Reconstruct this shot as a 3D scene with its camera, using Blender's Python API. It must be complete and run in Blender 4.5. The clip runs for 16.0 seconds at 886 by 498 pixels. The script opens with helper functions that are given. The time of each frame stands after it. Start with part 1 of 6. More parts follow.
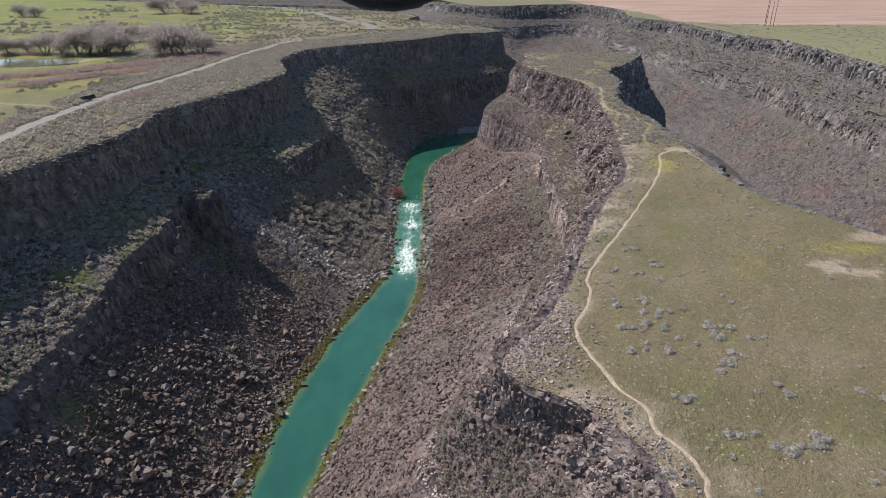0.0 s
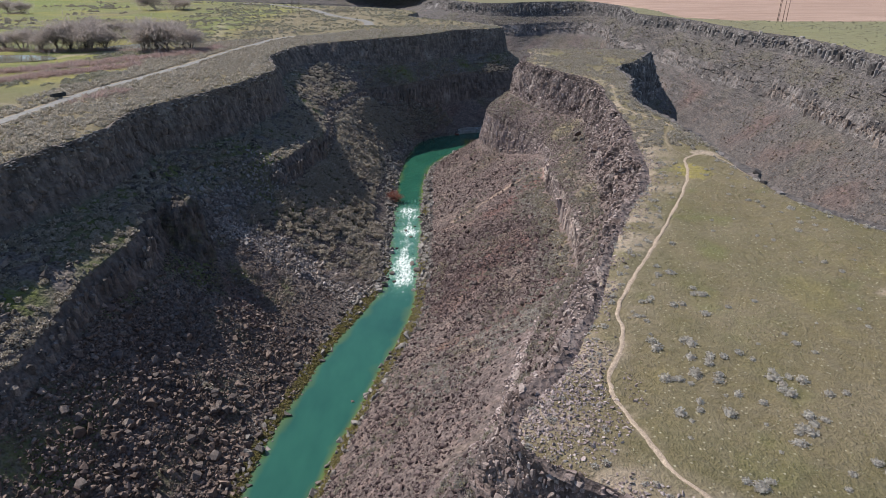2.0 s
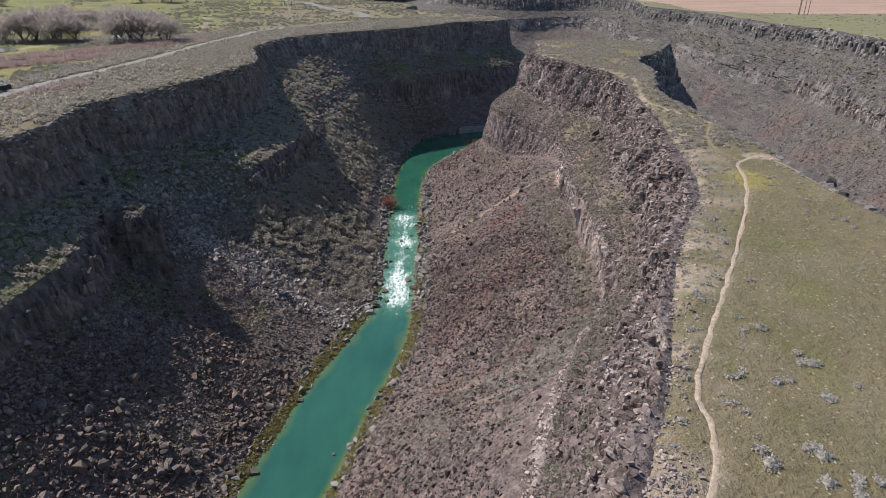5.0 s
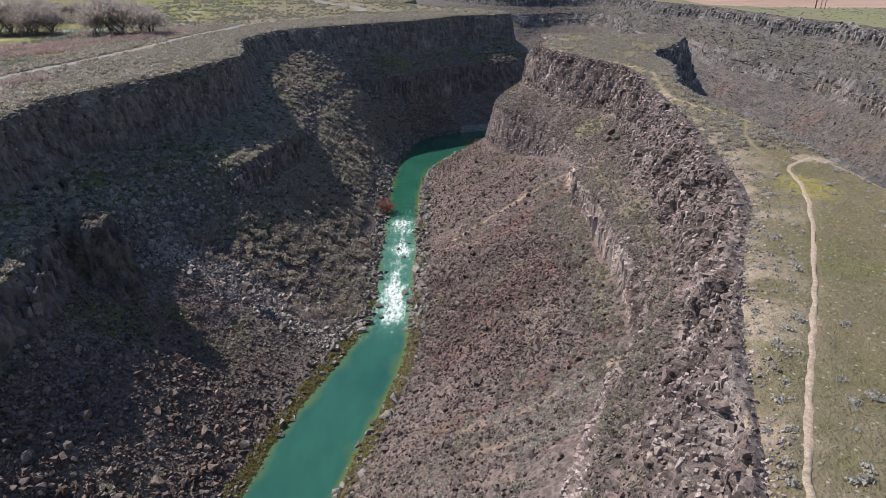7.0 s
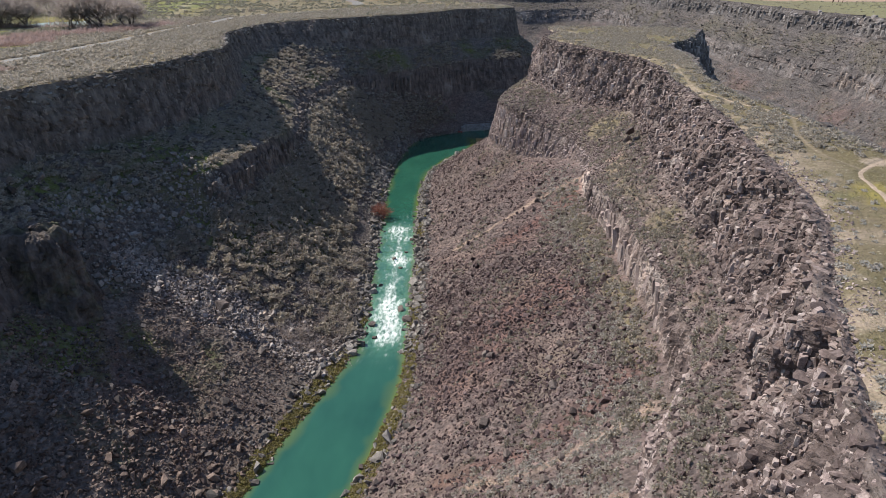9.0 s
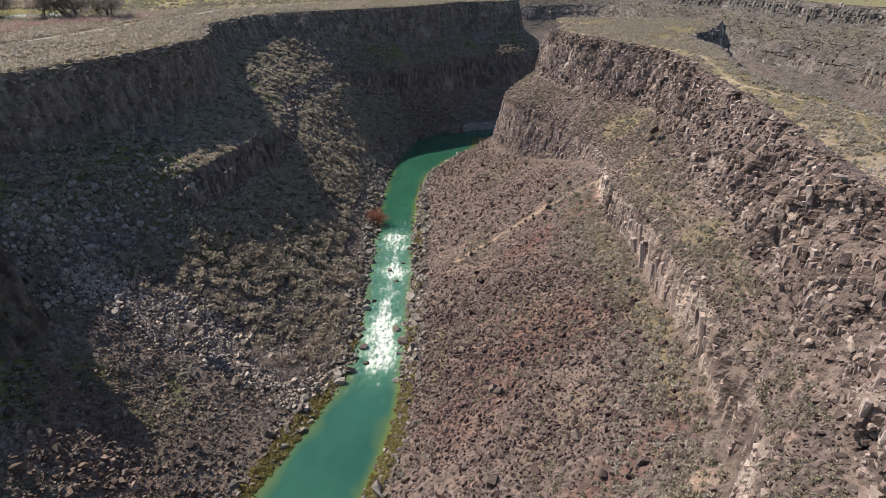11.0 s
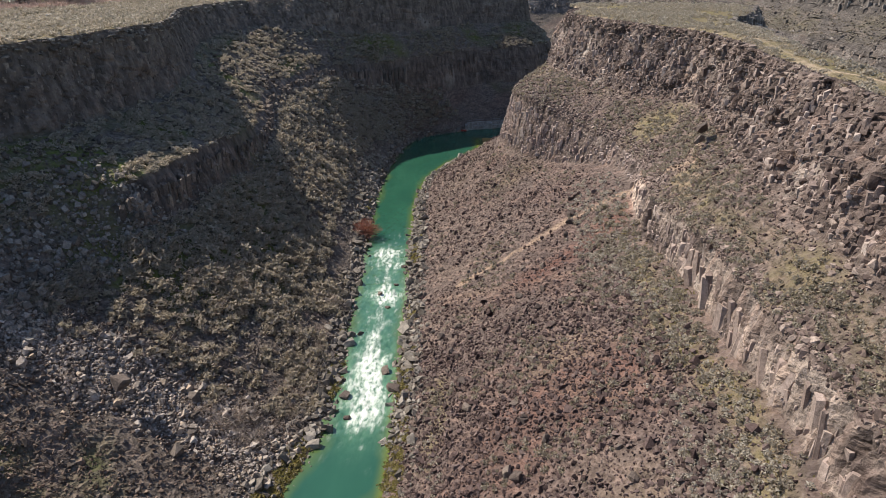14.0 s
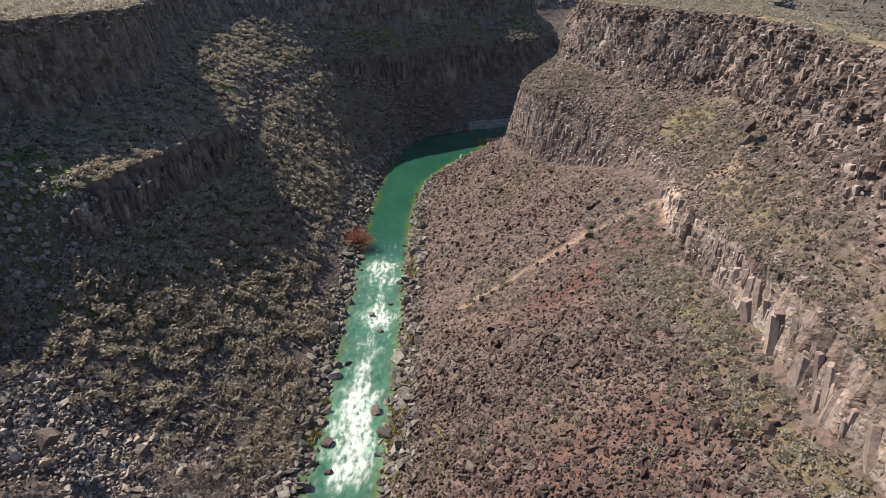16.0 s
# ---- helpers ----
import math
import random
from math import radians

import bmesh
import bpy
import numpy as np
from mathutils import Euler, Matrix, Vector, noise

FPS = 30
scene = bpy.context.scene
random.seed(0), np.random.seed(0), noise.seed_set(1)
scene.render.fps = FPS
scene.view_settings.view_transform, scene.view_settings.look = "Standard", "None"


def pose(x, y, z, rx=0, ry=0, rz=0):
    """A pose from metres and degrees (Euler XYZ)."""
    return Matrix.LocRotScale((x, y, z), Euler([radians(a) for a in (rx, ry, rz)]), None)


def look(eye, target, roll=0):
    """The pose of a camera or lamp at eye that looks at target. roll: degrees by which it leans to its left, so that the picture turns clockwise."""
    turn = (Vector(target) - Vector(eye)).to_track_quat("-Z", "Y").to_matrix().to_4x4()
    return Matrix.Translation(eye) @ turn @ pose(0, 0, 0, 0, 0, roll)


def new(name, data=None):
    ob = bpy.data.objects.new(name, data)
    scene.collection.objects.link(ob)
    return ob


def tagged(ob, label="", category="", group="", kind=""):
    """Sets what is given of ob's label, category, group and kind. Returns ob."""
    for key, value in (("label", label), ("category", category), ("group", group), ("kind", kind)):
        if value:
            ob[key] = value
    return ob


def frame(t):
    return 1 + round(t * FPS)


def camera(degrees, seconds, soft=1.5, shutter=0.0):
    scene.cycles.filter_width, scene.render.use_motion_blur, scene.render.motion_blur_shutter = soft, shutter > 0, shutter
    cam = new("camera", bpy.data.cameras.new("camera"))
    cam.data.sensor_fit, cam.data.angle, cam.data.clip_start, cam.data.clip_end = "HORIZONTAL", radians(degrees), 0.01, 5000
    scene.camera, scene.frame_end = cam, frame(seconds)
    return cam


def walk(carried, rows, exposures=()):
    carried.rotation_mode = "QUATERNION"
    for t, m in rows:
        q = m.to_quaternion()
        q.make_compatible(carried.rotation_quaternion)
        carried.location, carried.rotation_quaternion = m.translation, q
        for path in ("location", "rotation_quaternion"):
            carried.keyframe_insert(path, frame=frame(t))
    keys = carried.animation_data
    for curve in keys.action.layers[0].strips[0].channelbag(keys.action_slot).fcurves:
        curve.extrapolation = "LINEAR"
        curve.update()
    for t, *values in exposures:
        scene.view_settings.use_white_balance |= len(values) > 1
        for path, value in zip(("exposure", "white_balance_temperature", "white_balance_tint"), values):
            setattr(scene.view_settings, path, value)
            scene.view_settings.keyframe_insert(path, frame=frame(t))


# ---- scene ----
cam = camera(70.5, 16.0, soft=0.55)
METRES, EYE, TILT, LEAN, TURN = 120.0, 87.3, -24.8, 0.0, 0.0
SIDE = 0.872
ROWS = [
    (0.0, 0.0, 0.0, 0.0, -0.0, 0.0, -0.0),
    (0.5, 0.0005, 0.0298, 0.0077, -0.01, -0.0, -0.02),
    (1.0, 0.0007, 0.0599, 0.0148, -0.02, 0.0, -0.04),
    (1.5, 0.0004, 0.09, 0.0215, -0.03, -0.01, -0.03),
    (2.0, 0.0, 0.1204, 0.0281, -0.03, -0.01, -0.03),
    (2.5, -0.0, 0.1507, 0.0348, -0.03, -0.02, -0.04),
    (3.0, 0.0005, 0.1815, 0.0408, -0.03, -0.02, -0.06),
    (3.5, 0.0005, 0.2119, 0.0472, -0.04, -0.04, -0.08),
    (4.0, 0.0006, 0.2425, 0.0537, -0.04, -0.05, -0.08),
    (6.5, 0.0015, 0.3962, 0.0851, -0.01, -0.15, -0.12),
    (7.0, 0.0016, 0.4268, 0.0915, 0.01, -0.16, -0.12),
    (7.5, 0.0018, 0.4574, 0.0979, 0.01, -0.16, -0.12),
    (8.0, 0.0018, 0.4881, 0.1039, 0.01, -0.18, -0.13),
    (8.5, 0.0018, 0.5186, 0.1099, 0.02, -0.19, -0.14),
    (9.0, 0.0018, 0.5491, 0.1162, 0.04, -0.2, -0.14),
    (11.5, 0.0028, 0.7028, 0.1465, 0.14, -0.24, -0.15),
    (12.0, 0.0028, 0.7334, 0.1529, 0.14, -0.26, -0.15),
    (12.5, 0.003, 0.764, 0.1592, 0.16, -0.26, -0.15),
    (13.0, 0.0031, 0.7947, 0.1657, 0.17, -0.28, -0.14),
    (13.5, 0.0035, 0.8253, 0.172, 0.19, -0.27, -0.15),
    (14.0, 0.004, 0.856, 0.1785, 0.22, -0.28, -0.14),
    (14.5, 0.0047, 0.8867, 0.1848, 0.25, -0.27, -0.14),
    (15.0, 0.0052, 0.9175, 0.1911, 0.3, -0.25, -0.12),
    (15.5, 0.0055, 0.9482, 0.1976, 0.34, -0.28, -0.12),
    (16.0, 0.0057, 0.9788, 0.2041, 0.38, -0.32, -0.13),
]
walk(cam, [(t, pose(0, 0, EYE, TILT, LEAN, TURN) @ pose(METRES * x * SIDE, METRES * y, METRES * z * SIDE, 90 + pitch * SIDE, roll, yaw * SIDE)) for t, x, y, z, yaw, pitch, roll in ROWS],
     [(0.0, 0.27, 6500, 10), (8.0, 0.30, 6500, 10), (9.2, 0.33, 6700, 10), (11.3, 0.42, 7350, 10), (16.0, 0.40, 7350, 10)])

# ---- light ----
SUN_DIR = Vector((-0.797, 0.393, 1.0)).normalized()      # towards the sun
sun = new("sun", bpy.data.lights.new("sun", "SUN"))
sun.data.energy, sun.data.angle, sun.data.color = 4.8, radians(0.53), (1.0, 0.95, 0.88)
sun.matrix_world = look(SUN_DIR * 900, (0, 0, 0))
world = bpy.data.worlds.new("world")
scene.world = world
world.use_nodes = True
sky = world.node_tree.nodes.new("ShaderNodeTexSky")
sky.sky_type, sky.sun_disc, sky.dust_density, sky.ozone_density = "NISHITA", False, 0.3, 3.0
sky.sun_elevation, sky.sun_rotation = math.asin(SUN_DIR.z), math.atan2(SUN_DIR.x, SUN_DIR.y)
world.node_tree.links.new(sky.outputs[0], world.node_tree.nodes["Background"].inputs[0])
world.node_tree.nodes["Background"].inputs[1].default_value = 0.125

RIM = 48.7          # height of the plain over the river
rng = np.random.default_rng(7)


# ---- number tools ----
def hash3(i, j, k):
    h = (i.astype(np.int64) * 374761393 + j.astype(np.int64) * 668265263 + k.astype(np.int64) * 2147483647) & 0xFFFFFFFF
    h = ((h ^ (h >> 13)) * 1274126177) & 0xFFFFFFFF
    return ((h ^ (h >> 16)) & 0xFFFFFF) / float(0xFFFFFF)


def vnoise(x, y, z=0.0):
    """Smooth value noise, -1 to 1."""
    x, y, z = np.broadcast_arrays(np.asarray(x, float), np.asarray(y, float), np.asarray(z, float))
    i, j, k = np.floor(x), np.floor(y), np.floor(z)
    f, g, h = x - i, y - j, z - k
    f, g, h = f * f * (3 - 2 * f), g * g * (3 - 2 * g), h * h * (3 - 2 * h)
    out = 0
    for a in (0, 1):
        for b in (0, 1):
            for c in (0, 1):
                w = (f if a else 1 - f) * (g if b else 1 - g) * (h if c else 1 - h)
                out = out + w * hash3(i + a, j + b, k + c)
    return out * 2 - 1


def fbm(x, y, z=0.0, octaves=4):
    s, amp, tot = 0, 1.0, 0
    for o in range(octaves):
        s = s + amp * vnoise(np.asarray(x) * 2 ** o + 17.3 * o, np.asarray(y) * 2 ** o + 5.1 * o, np.asarray(z) * 2 ** o)
        tot += amp
        amp *= 0.5
    return s / tot


def cells(x, y, z=0.0):
    """One random value, -1 to 1, for each unit cell."""
    x, y, z = np.broadcast_arrays(np.asarray(x, float), np.asarray(y, float), np.asarray(z, float))
    return hash3(np.floor(x), np.floor(y), np.floor(z)) * 2 - 1


def blocks(x, y, seed=0):
    """Cracked blocks in the plane: a random value for the block, and how near its crack is (0 in the crack)."""
    i, j = np.floor(x), np.floor(y)
    f1, f2, own = np.full(x.shape, 9.0), np.full(x.shape, 9.0), np.zeros(x.shape)
    for a in (-1, 0, 1):
        for c in (-1, 0, 1):
            u, v, k = i + a, j + c, np.full(x.shape, float(seed))
            d = np.hypot(u + 0.15 + 0.7 * hash3(u, v, k) - x, v + 0.15 + 0.7 * hash3(u, v, k + 31) - y)
            first = d < f1
            f2 = np.where(first, f1, np.minimum(f2, d))
            own = np.where(first, hash3(u, v, k + 77), own)
            f1 = np.where(first, d, f1)
    return own * 2 - 1, f2 - f1


def spline(p, per):
    """Catmull-Rom through the rows of p; per: samples for each span."""
    p = np.asarray(p, float)
    q = np.vstack([2 * p[0] - p[1], p, 2 * p[-1] - p[-2]])
    out = []
    for n, count in enumerate(per):
        t = (np.arange(count) / count)[:, None]
        a, b, c, d = q[n], q[n + 1], q[n + 2], q[n + 3]
        out.append(0.5 * (2 * b + (c - a) * t + (2 * a - 5 * b + 4 * c - d) * t ** 2 + (3 * b - a - 3 * c + d) * t ** 3))
    out.append(p[-1:])
    return np.vstack(out)


def grid_mesh(name, P, smooth=False, cover=None, tone=None):
    """A mesh from an array of rows x columns x 3; cover: rows x columns x 4, what grows or lies there."""
    r, c = P.shape[:2]
    me = bpy.data.meshes.new(name)
    i = np.arange(r * c).reshape(r, c)
    quads = np.stack([i[:-1, :-1], i[:-1, 1:], i[1:, 1:], i[1:, :-1]], -1).reshape(-1, 4)
    fill_mesh(me, P.reshape(-1, 3), quads, smooth)
    if cover is not None:
        at = me.color_attributes.new("cover", "FLOAT_COLOR", "POINT")
        at.data.foreach_set("color", np.ascontiguousarray(cover, dtype=np.float32).ravel())
    if tone is not None:
        at = me.attributes.new("tone", "FLOAT", "POINT")
        at.data.foreach_set("value", np.ascontiguousarray(tone, dtype=np.float32).ravel())
    return me


def fill_mesh(me, verts, faces, smooth=False):
    faces = np.asarray(faces)
    n, k = faces.shape
    me.vertices.add(len(verts))
    me.vertices.foreach_set("co", np.ascontiguousarray(verts, dtype=np.float32).ravel())
    me.loops.add(n * k)
    me.loops.foreach_set("vertex_index", faces.astype(np.int32).ravel())
    me.polygons.add(n)
    me.polygons.foreach_set("loop_start", np.arange(0, n * k, k, dtype=np.int32))
    me.polygons.foreach_set("use_smooth", np.full(n, smooth))
    me.update(calc_edges=True)


# ---- materials ----
def material(name, rough=0.9, spec=0.2):
    m = bpy.data.materials.new(name)
    m.use_nodes = True
    b = m.node_tree.nodes["Principled BSDF"]
    b.inputs["Roughness"].default_value = rough
    b.inputs["Specular IOR Level"].default_value = spec
    return m, m.node_tree.nodes, m.node_tree.links, b


def tex(m, kind, scale, detail=4, stretch=(1, 1, 1)):
    nodes, links = m.node_tree.nodes, m.node_tree.links
    co = nodes.new("ShaderNodeTexCoord")
    mp = nodes.new("ShaderNodeMapping")
    mp.inputs["Scale"].default_value = stretch
    links.new(co.outputs["Object"], mp.inputs[0])
    t = nodes.new(kind)
    t.inputs["Scale"].default_value = scale
    if kind == "ShaderNodeTexNoise":
        t.inputs["Detail"].default_value = detail
        t.inputs["Roughness"].default_value = 0.62
    links.new(mp.outputs[0], t.inputs["Vector"])
    return t


def ramp(m, src, stops):
    r = m.node_tree.nodes.new("ShaderNodeValToRGB")
    e = r.color_ramp.elements
    while len(e) < len(stops):
        e.new(0.5)
    for el, (p, c) in zip(e, stops):
        el.position, el.color = p, (*c, 1) if len(c) == 3 else c
    m.node_tree.links.new(src, r.inputs[0])
    return r.outputs[0]


def mix(m, fac, a, b, how="MIX"):
    n = m.node_tree.nodes.new("ShaderNodeMix")
    n.data_type, n.blend_type = "RGBA", how
    for sock, v in ((n.inputs[0], fac), (n.inputs[6], a), (n.inputs[7], b)):
        if hasattr(v, "is_output"):
            m.node_tree.links.new(v, sock)
        elif isinstance(v, tuple):
            sock.default_value = (*v, 1)
        else:
            sock.default_value = v
    return n.outputs[2]


def maths(m, op, a, b=0.0, clamp=False):
    n = m.node_tree.nodes.new("ShaderNodeMath")
    n.operation, n.use_clamp = op, clamp
    for sock, v in zip(n.inputs, (a, b)):
        if hasattr(v, "is_output"):
            m.node_tree.links.new(v, sock)
        else:
            sock.default_value = v
    return n.outputs[0]


def bump(m, src, strength, dist):
    n = m.node_tree.nodes.new("ShaderNodeBump")
    n.inputs["Strength"].default_value, n.inputs["Distance"].default_value = strength, dist
    m.node_tree.links.new(src, n.inputs["Height"])
    m.node_tree.links.new(n.outputs[0], m.node_tree.nodes["Principled BSDF"].inputs["Normal"])


def cover_of(m):
    a = m.node_tree.nodes.new("ShaderNodeAttribute")
    a.attribute_name = "cover"
    s = m.node_tree.nodes.new("ShaderNodeSeparateColor")
    m.node_tree.links.new(a.outputs["Color"], s.inputs[0])
    return s.outputs[0], s.outputs[1], s.outputs[2], a.outputs["Alpha"]


def wall_material(name, dark, light, pale, pale_at=0.6, moss=((0.085, 0.080, 0.036), (0.185, 0.160, 0.080)), dust=((0.13, 0.095, 0.07), (0.40, 0.31, 0.235))):
    """Basalt and rubble; cover red: grass, green: bare earth, blue: cliff, alpha: rusty scree."""
    m, nodes, links, b = material(name)
    grass, earth, cliff, rust = cover_of(m)
    big = tex(m, "ShaderNodeTexNoise", 0.09, 5)
    mid = tex(m, "ShaderNodeTexNoise", 0.7, 6)
    fine = tex(m, "ShaderNodeTexNoise", 3.0, 6)
    vor = tex(m, "ShaderNodeTexVoronoi", 1.5)
    streak = tex(m, "ShaderNodeTexNoise", 0.7, 6, (1, 1, 0.4))
    rubble = mix(m, ramp(m, maths(m, "MULTIPLY", fine.outputs[0], maths(m, "ADD", 0.35, vor.outputs["Distance"])), [(0.22, (0, 0, 0)), (0.62, (1, 1, 1))]), tuple(0.6 * v for v in dark), light)
    rubble = mix(m, ramp(m, mid.outputs[0], [(0.35, (0.15, 0.15, 0.15)), (0.7, (0.8, 0.8, 0.8))]), rubble, mix(m, 0.5, rubble, light))
    rubble = mix(m, maths(m, "MULTIPLY", rust, 0.85), rubble, mix(m, fine.outputs[0], (0.105, 0.058, 0.050), (0.20, 0.125, 0.112)))
    tone = nodes.new("ShaderNodeAttribute")
    tone.attribute_name = "tone"
    stone = ramp(m, tone.outputs["Fac"], [(0.0, (0.55, 0.55, 0.57)), (0.35, (0.85, 0.82, 0.80)), (0.65, (1.05, 1.0, 0.97)), (1.0, (1.45, 1.28, 1.18))])
    rubble = mix(m, 1.0, rubble, stone, "MULTIPLY")
    face = mix(m, ramp(m, streak.outputs[0], [(0.36, (0, 0, 0)), (0.68, (1, 1, 1))]), dark, light)
    face = mix(m, ramp(m, big.outputs[0], [(pale_at, (0, 0, 0)), (pale_at + 0.14, (0.8, 0.8, 0.8))]), mix(m, 1.0, face, stone, "MULTIPLY"), pale)
    face = mix(m, maths(m, "MULTIPLY", rust, ramp(m, streak.outputs[0], [(0.3, (0.25, 0.25, 0.25)), (0.55, (1, 1, 1))])), face, mix(m, 1.0, pale, stone, "MULTIPLY"))
    col = mix(m, cliff, rubble, face)
    green = mix(m, fine.outputs[0], *moss)
    soil = mix(m, ramp(m, fine.outputs[0], [(0.32, (0, 0, 0)), (0.66, (1, 1, 1))]), *dust)
    col = mix(m, maths(m, "MULTIPLY", earth, ramp(m, mid.outputs[0], [(0.3, (0.3, 0.3, 0.3)), (0.6, (1, 1, 1))]), True), col, soil)
    col = mix(m, maths(m, "MULTIPLY", grass, ramp(m, mid.outputs[0], [(0.33, (0.2, 0.2, 0.2)), (0.58, (1, 1, 1))]), True), col, green)
    links.new(col, b.inputs["Base Color"])
    h = maths(m, "ADD", maths(m, "MULTIPLY", vor.outputs["Distance"], 0.5), maths(m, "ADD", mid.outputs[0], maths(m, "MULTIPLY", fine.outputs[0], 0.5)))
    bump(m, h, 1.0, 0.5)
    return m


def plain_material(name):
    """Spring grass and earth of the plain; cover red: dry patches, green: bare earth, blue: yellow bloom, alpha: lush green."""
    m, nodes, links, b = material(name)
    dry, earth, bloom, lush = cover_of(m)
    big = tex(m, "ShaderNodeTexNoise", 0.05, 5)
    mid = tex(m, "ShaderNodeTexNoise", 0.6, 6)
    fine = tex(m, "ShaderNodeTexNoise", 5.0, 5)
    speck = tex(m, "ShaderNodeTexVoronoi", 1.5)
    clod = tex(m, "ShaderNodeTexNoise", 1.7, 3)
    g = mix(m, ramp(m, fine.outputs[0], [(0.3, (0, 0, 0)), (0.7, (1, 1, 1))]), (0.140, 0.113, 0.058), (0.245, 0.196, 0.110))
    g = mix(m, ramp(m, mid.outputs[0], [(0.42, (0, 0, 0)), (0.62, (0.55, 0.55, 0.55))]), g, (0.200, 0.165, 0.110))
    g = mix(m, ramp(m, big.outputs[0], [(0.45, (0, 0, 0)), (0.65, (0.6, 0.6, 0.6))]), g, (0.120, 0.114, 0.050))
    g = mix(m, maths(m, "MULTIPLY", dry, 0.8), g, mix(m, fine.outputs[0], (0.16, 0.13, 0.085), (0.31, 0.25, 0.16)))
    g = mix(m, lush, g, mix(m, fine.outputs[0], (0.115, 0.15, 0.032), (0.215, 0.228, 0.065)))
    g = mix(m, maths(m, "MULTIPLY", bloom, ramp(m, mid.outputs[0], [(0.3, (0.2, 0.2, 0.2)), (0.6, (1, 1, 1))])), g, (0.36, 0.30, 0.07))
    g = mix(m, maths(m, "MULTIPLY", earth, ramp(m, mid.outputs[0], [(0.25, (0.4, 0.4, 0.4)), (0.55, (1, 1, 1))])), g, mix(m, fine.outputs[0], (0.33, 0.25, 0.18), (0.52, 0.42, 0.33)))
    g = mix(m, ramp(m, speck.outputs["Distance"], [(0.08, (0.9, 0.9, 0.9)), (0.20, (0, 0, 0))]), g, (0.45, 0.40, 0.28))
    g = mix(m, 0.8, g, ramp(m, clod.outputs[0], [(0.32, (0.72, 0.72, 0.72)), (0.6, (1.0, 1.0, 1.0))]), "MULTIPLY")
    links.new(g, b.inputs["Base Color"])
    bump(m, maths(m, "ADD", mid.outputs[0], maths(m, "ADD", clod.outputs[0], fine.outputs[0])), 1.0, 0.25)
    return m


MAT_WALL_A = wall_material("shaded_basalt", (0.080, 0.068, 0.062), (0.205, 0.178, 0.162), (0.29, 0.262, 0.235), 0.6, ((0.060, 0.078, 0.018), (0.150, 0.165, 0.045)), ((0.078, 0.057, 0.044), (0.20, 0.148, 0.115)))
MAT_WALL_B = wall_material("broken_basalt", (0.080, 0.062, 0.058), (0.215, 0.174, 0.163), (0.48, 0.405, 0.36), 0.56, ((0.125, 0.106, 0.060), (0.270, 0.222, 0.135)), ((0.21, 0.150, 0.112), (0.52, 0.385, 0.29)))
MAT_WALL_C = wall_material("grey_basalt", (0.056, 0.051, 0.051), (0.152, 0.139, 0.134), (0.36, 0.33, 0.315), 0.58)
MAT_PLAIN = plain_material("spring_grassland")


def water_material():
    m, nodes, links, b = material("green_river_water", 0.12, 0.5)
    foam, shallow, churned, _ = cover_of(m)
    n = tex(m, "ShaderNodeTexNoise", 0.12, 3, (1, 0.4, 1))
    fine = tex(m, "ShaderNodeTexNoise", 1.6, 6, (1, 0.45, 1))
    deep = mix(m, n.outputs[0], (0.008, 0.050, 0.038), (0.030, 0.128, 0.080))
    deep = mix(m, shallow, deep, (0.12, 0.15, 0.03))
    deep = mix(m, maths(m, "MULTIPLY", churned, ramp(m, fine.outputs[0], [(0.3, (0.3, 0.3, 0.3)), (0.65, (1, 1, 1))])), deep, (0.17, 0.33, 0.22))
    white = maths(m, "MULTIPLY", foam, ramp(m, fine.outputs[0], [(0.36, (0.08, 0.08, 0.08)), (0.62, (1.15, 1.15, 1.15))]), True)
    links.new(mix(m, white, deep, (0.80, 0.84, 0.82)), b.inputs["Base Color"])
    links.new(maths(m, "ADD", 0.12, maths(m, "MULTIPLY", white, 0.6)), b.inputs["Roughness"])
    w = tex(m, "ShaderNodeTexNoise", 2.5, 4, (1, 0.6, 1))
    bump(m, w.outputs[0], 0.35, 0.06)
    return m


MAT_WATER = water_material()


# ---- plan lines: five heights of each canyon wall, station by station ----
def stations(text):
    return np.array([[float(v) for v in p.split(",")] for p in text.split()])


def wall_lines(rim, base, lowtop, lowbase, foot, inner=3.0):
    """Rim and foot as x,y; the others as x,y,z. Adds a strip under the plain's edge and the river bed."""
    rim, base, lowtop, lowbase, foot = (stations(t) for t in (rim, base, lowtop, lowbase, foot))
    r3 = rim if rim.shape[1] == 3 else np.c_[rim, np.full(len(rim), RIM)]
    f3 = np.c_[foot, np.zeros(len(foot))]
    away = r3[:, :2] - base[:, :2]
    away /= np.linalg.norm(away, axis=1)[:, None]
    back = np.c_[r3[:, :2] + away * inner, r3[:, 2] - 0.8]
    down = f3[:, :2] - lowbase[:, :2]
    down /= np.linalg.norm(down, axis=1)[:, None]
    bed = np.c_[f3[:, :2] + down * 3, np.full(len(foot), -2.0)]
    return [back, r3, base, lowtop, lowbase, f3, bed]


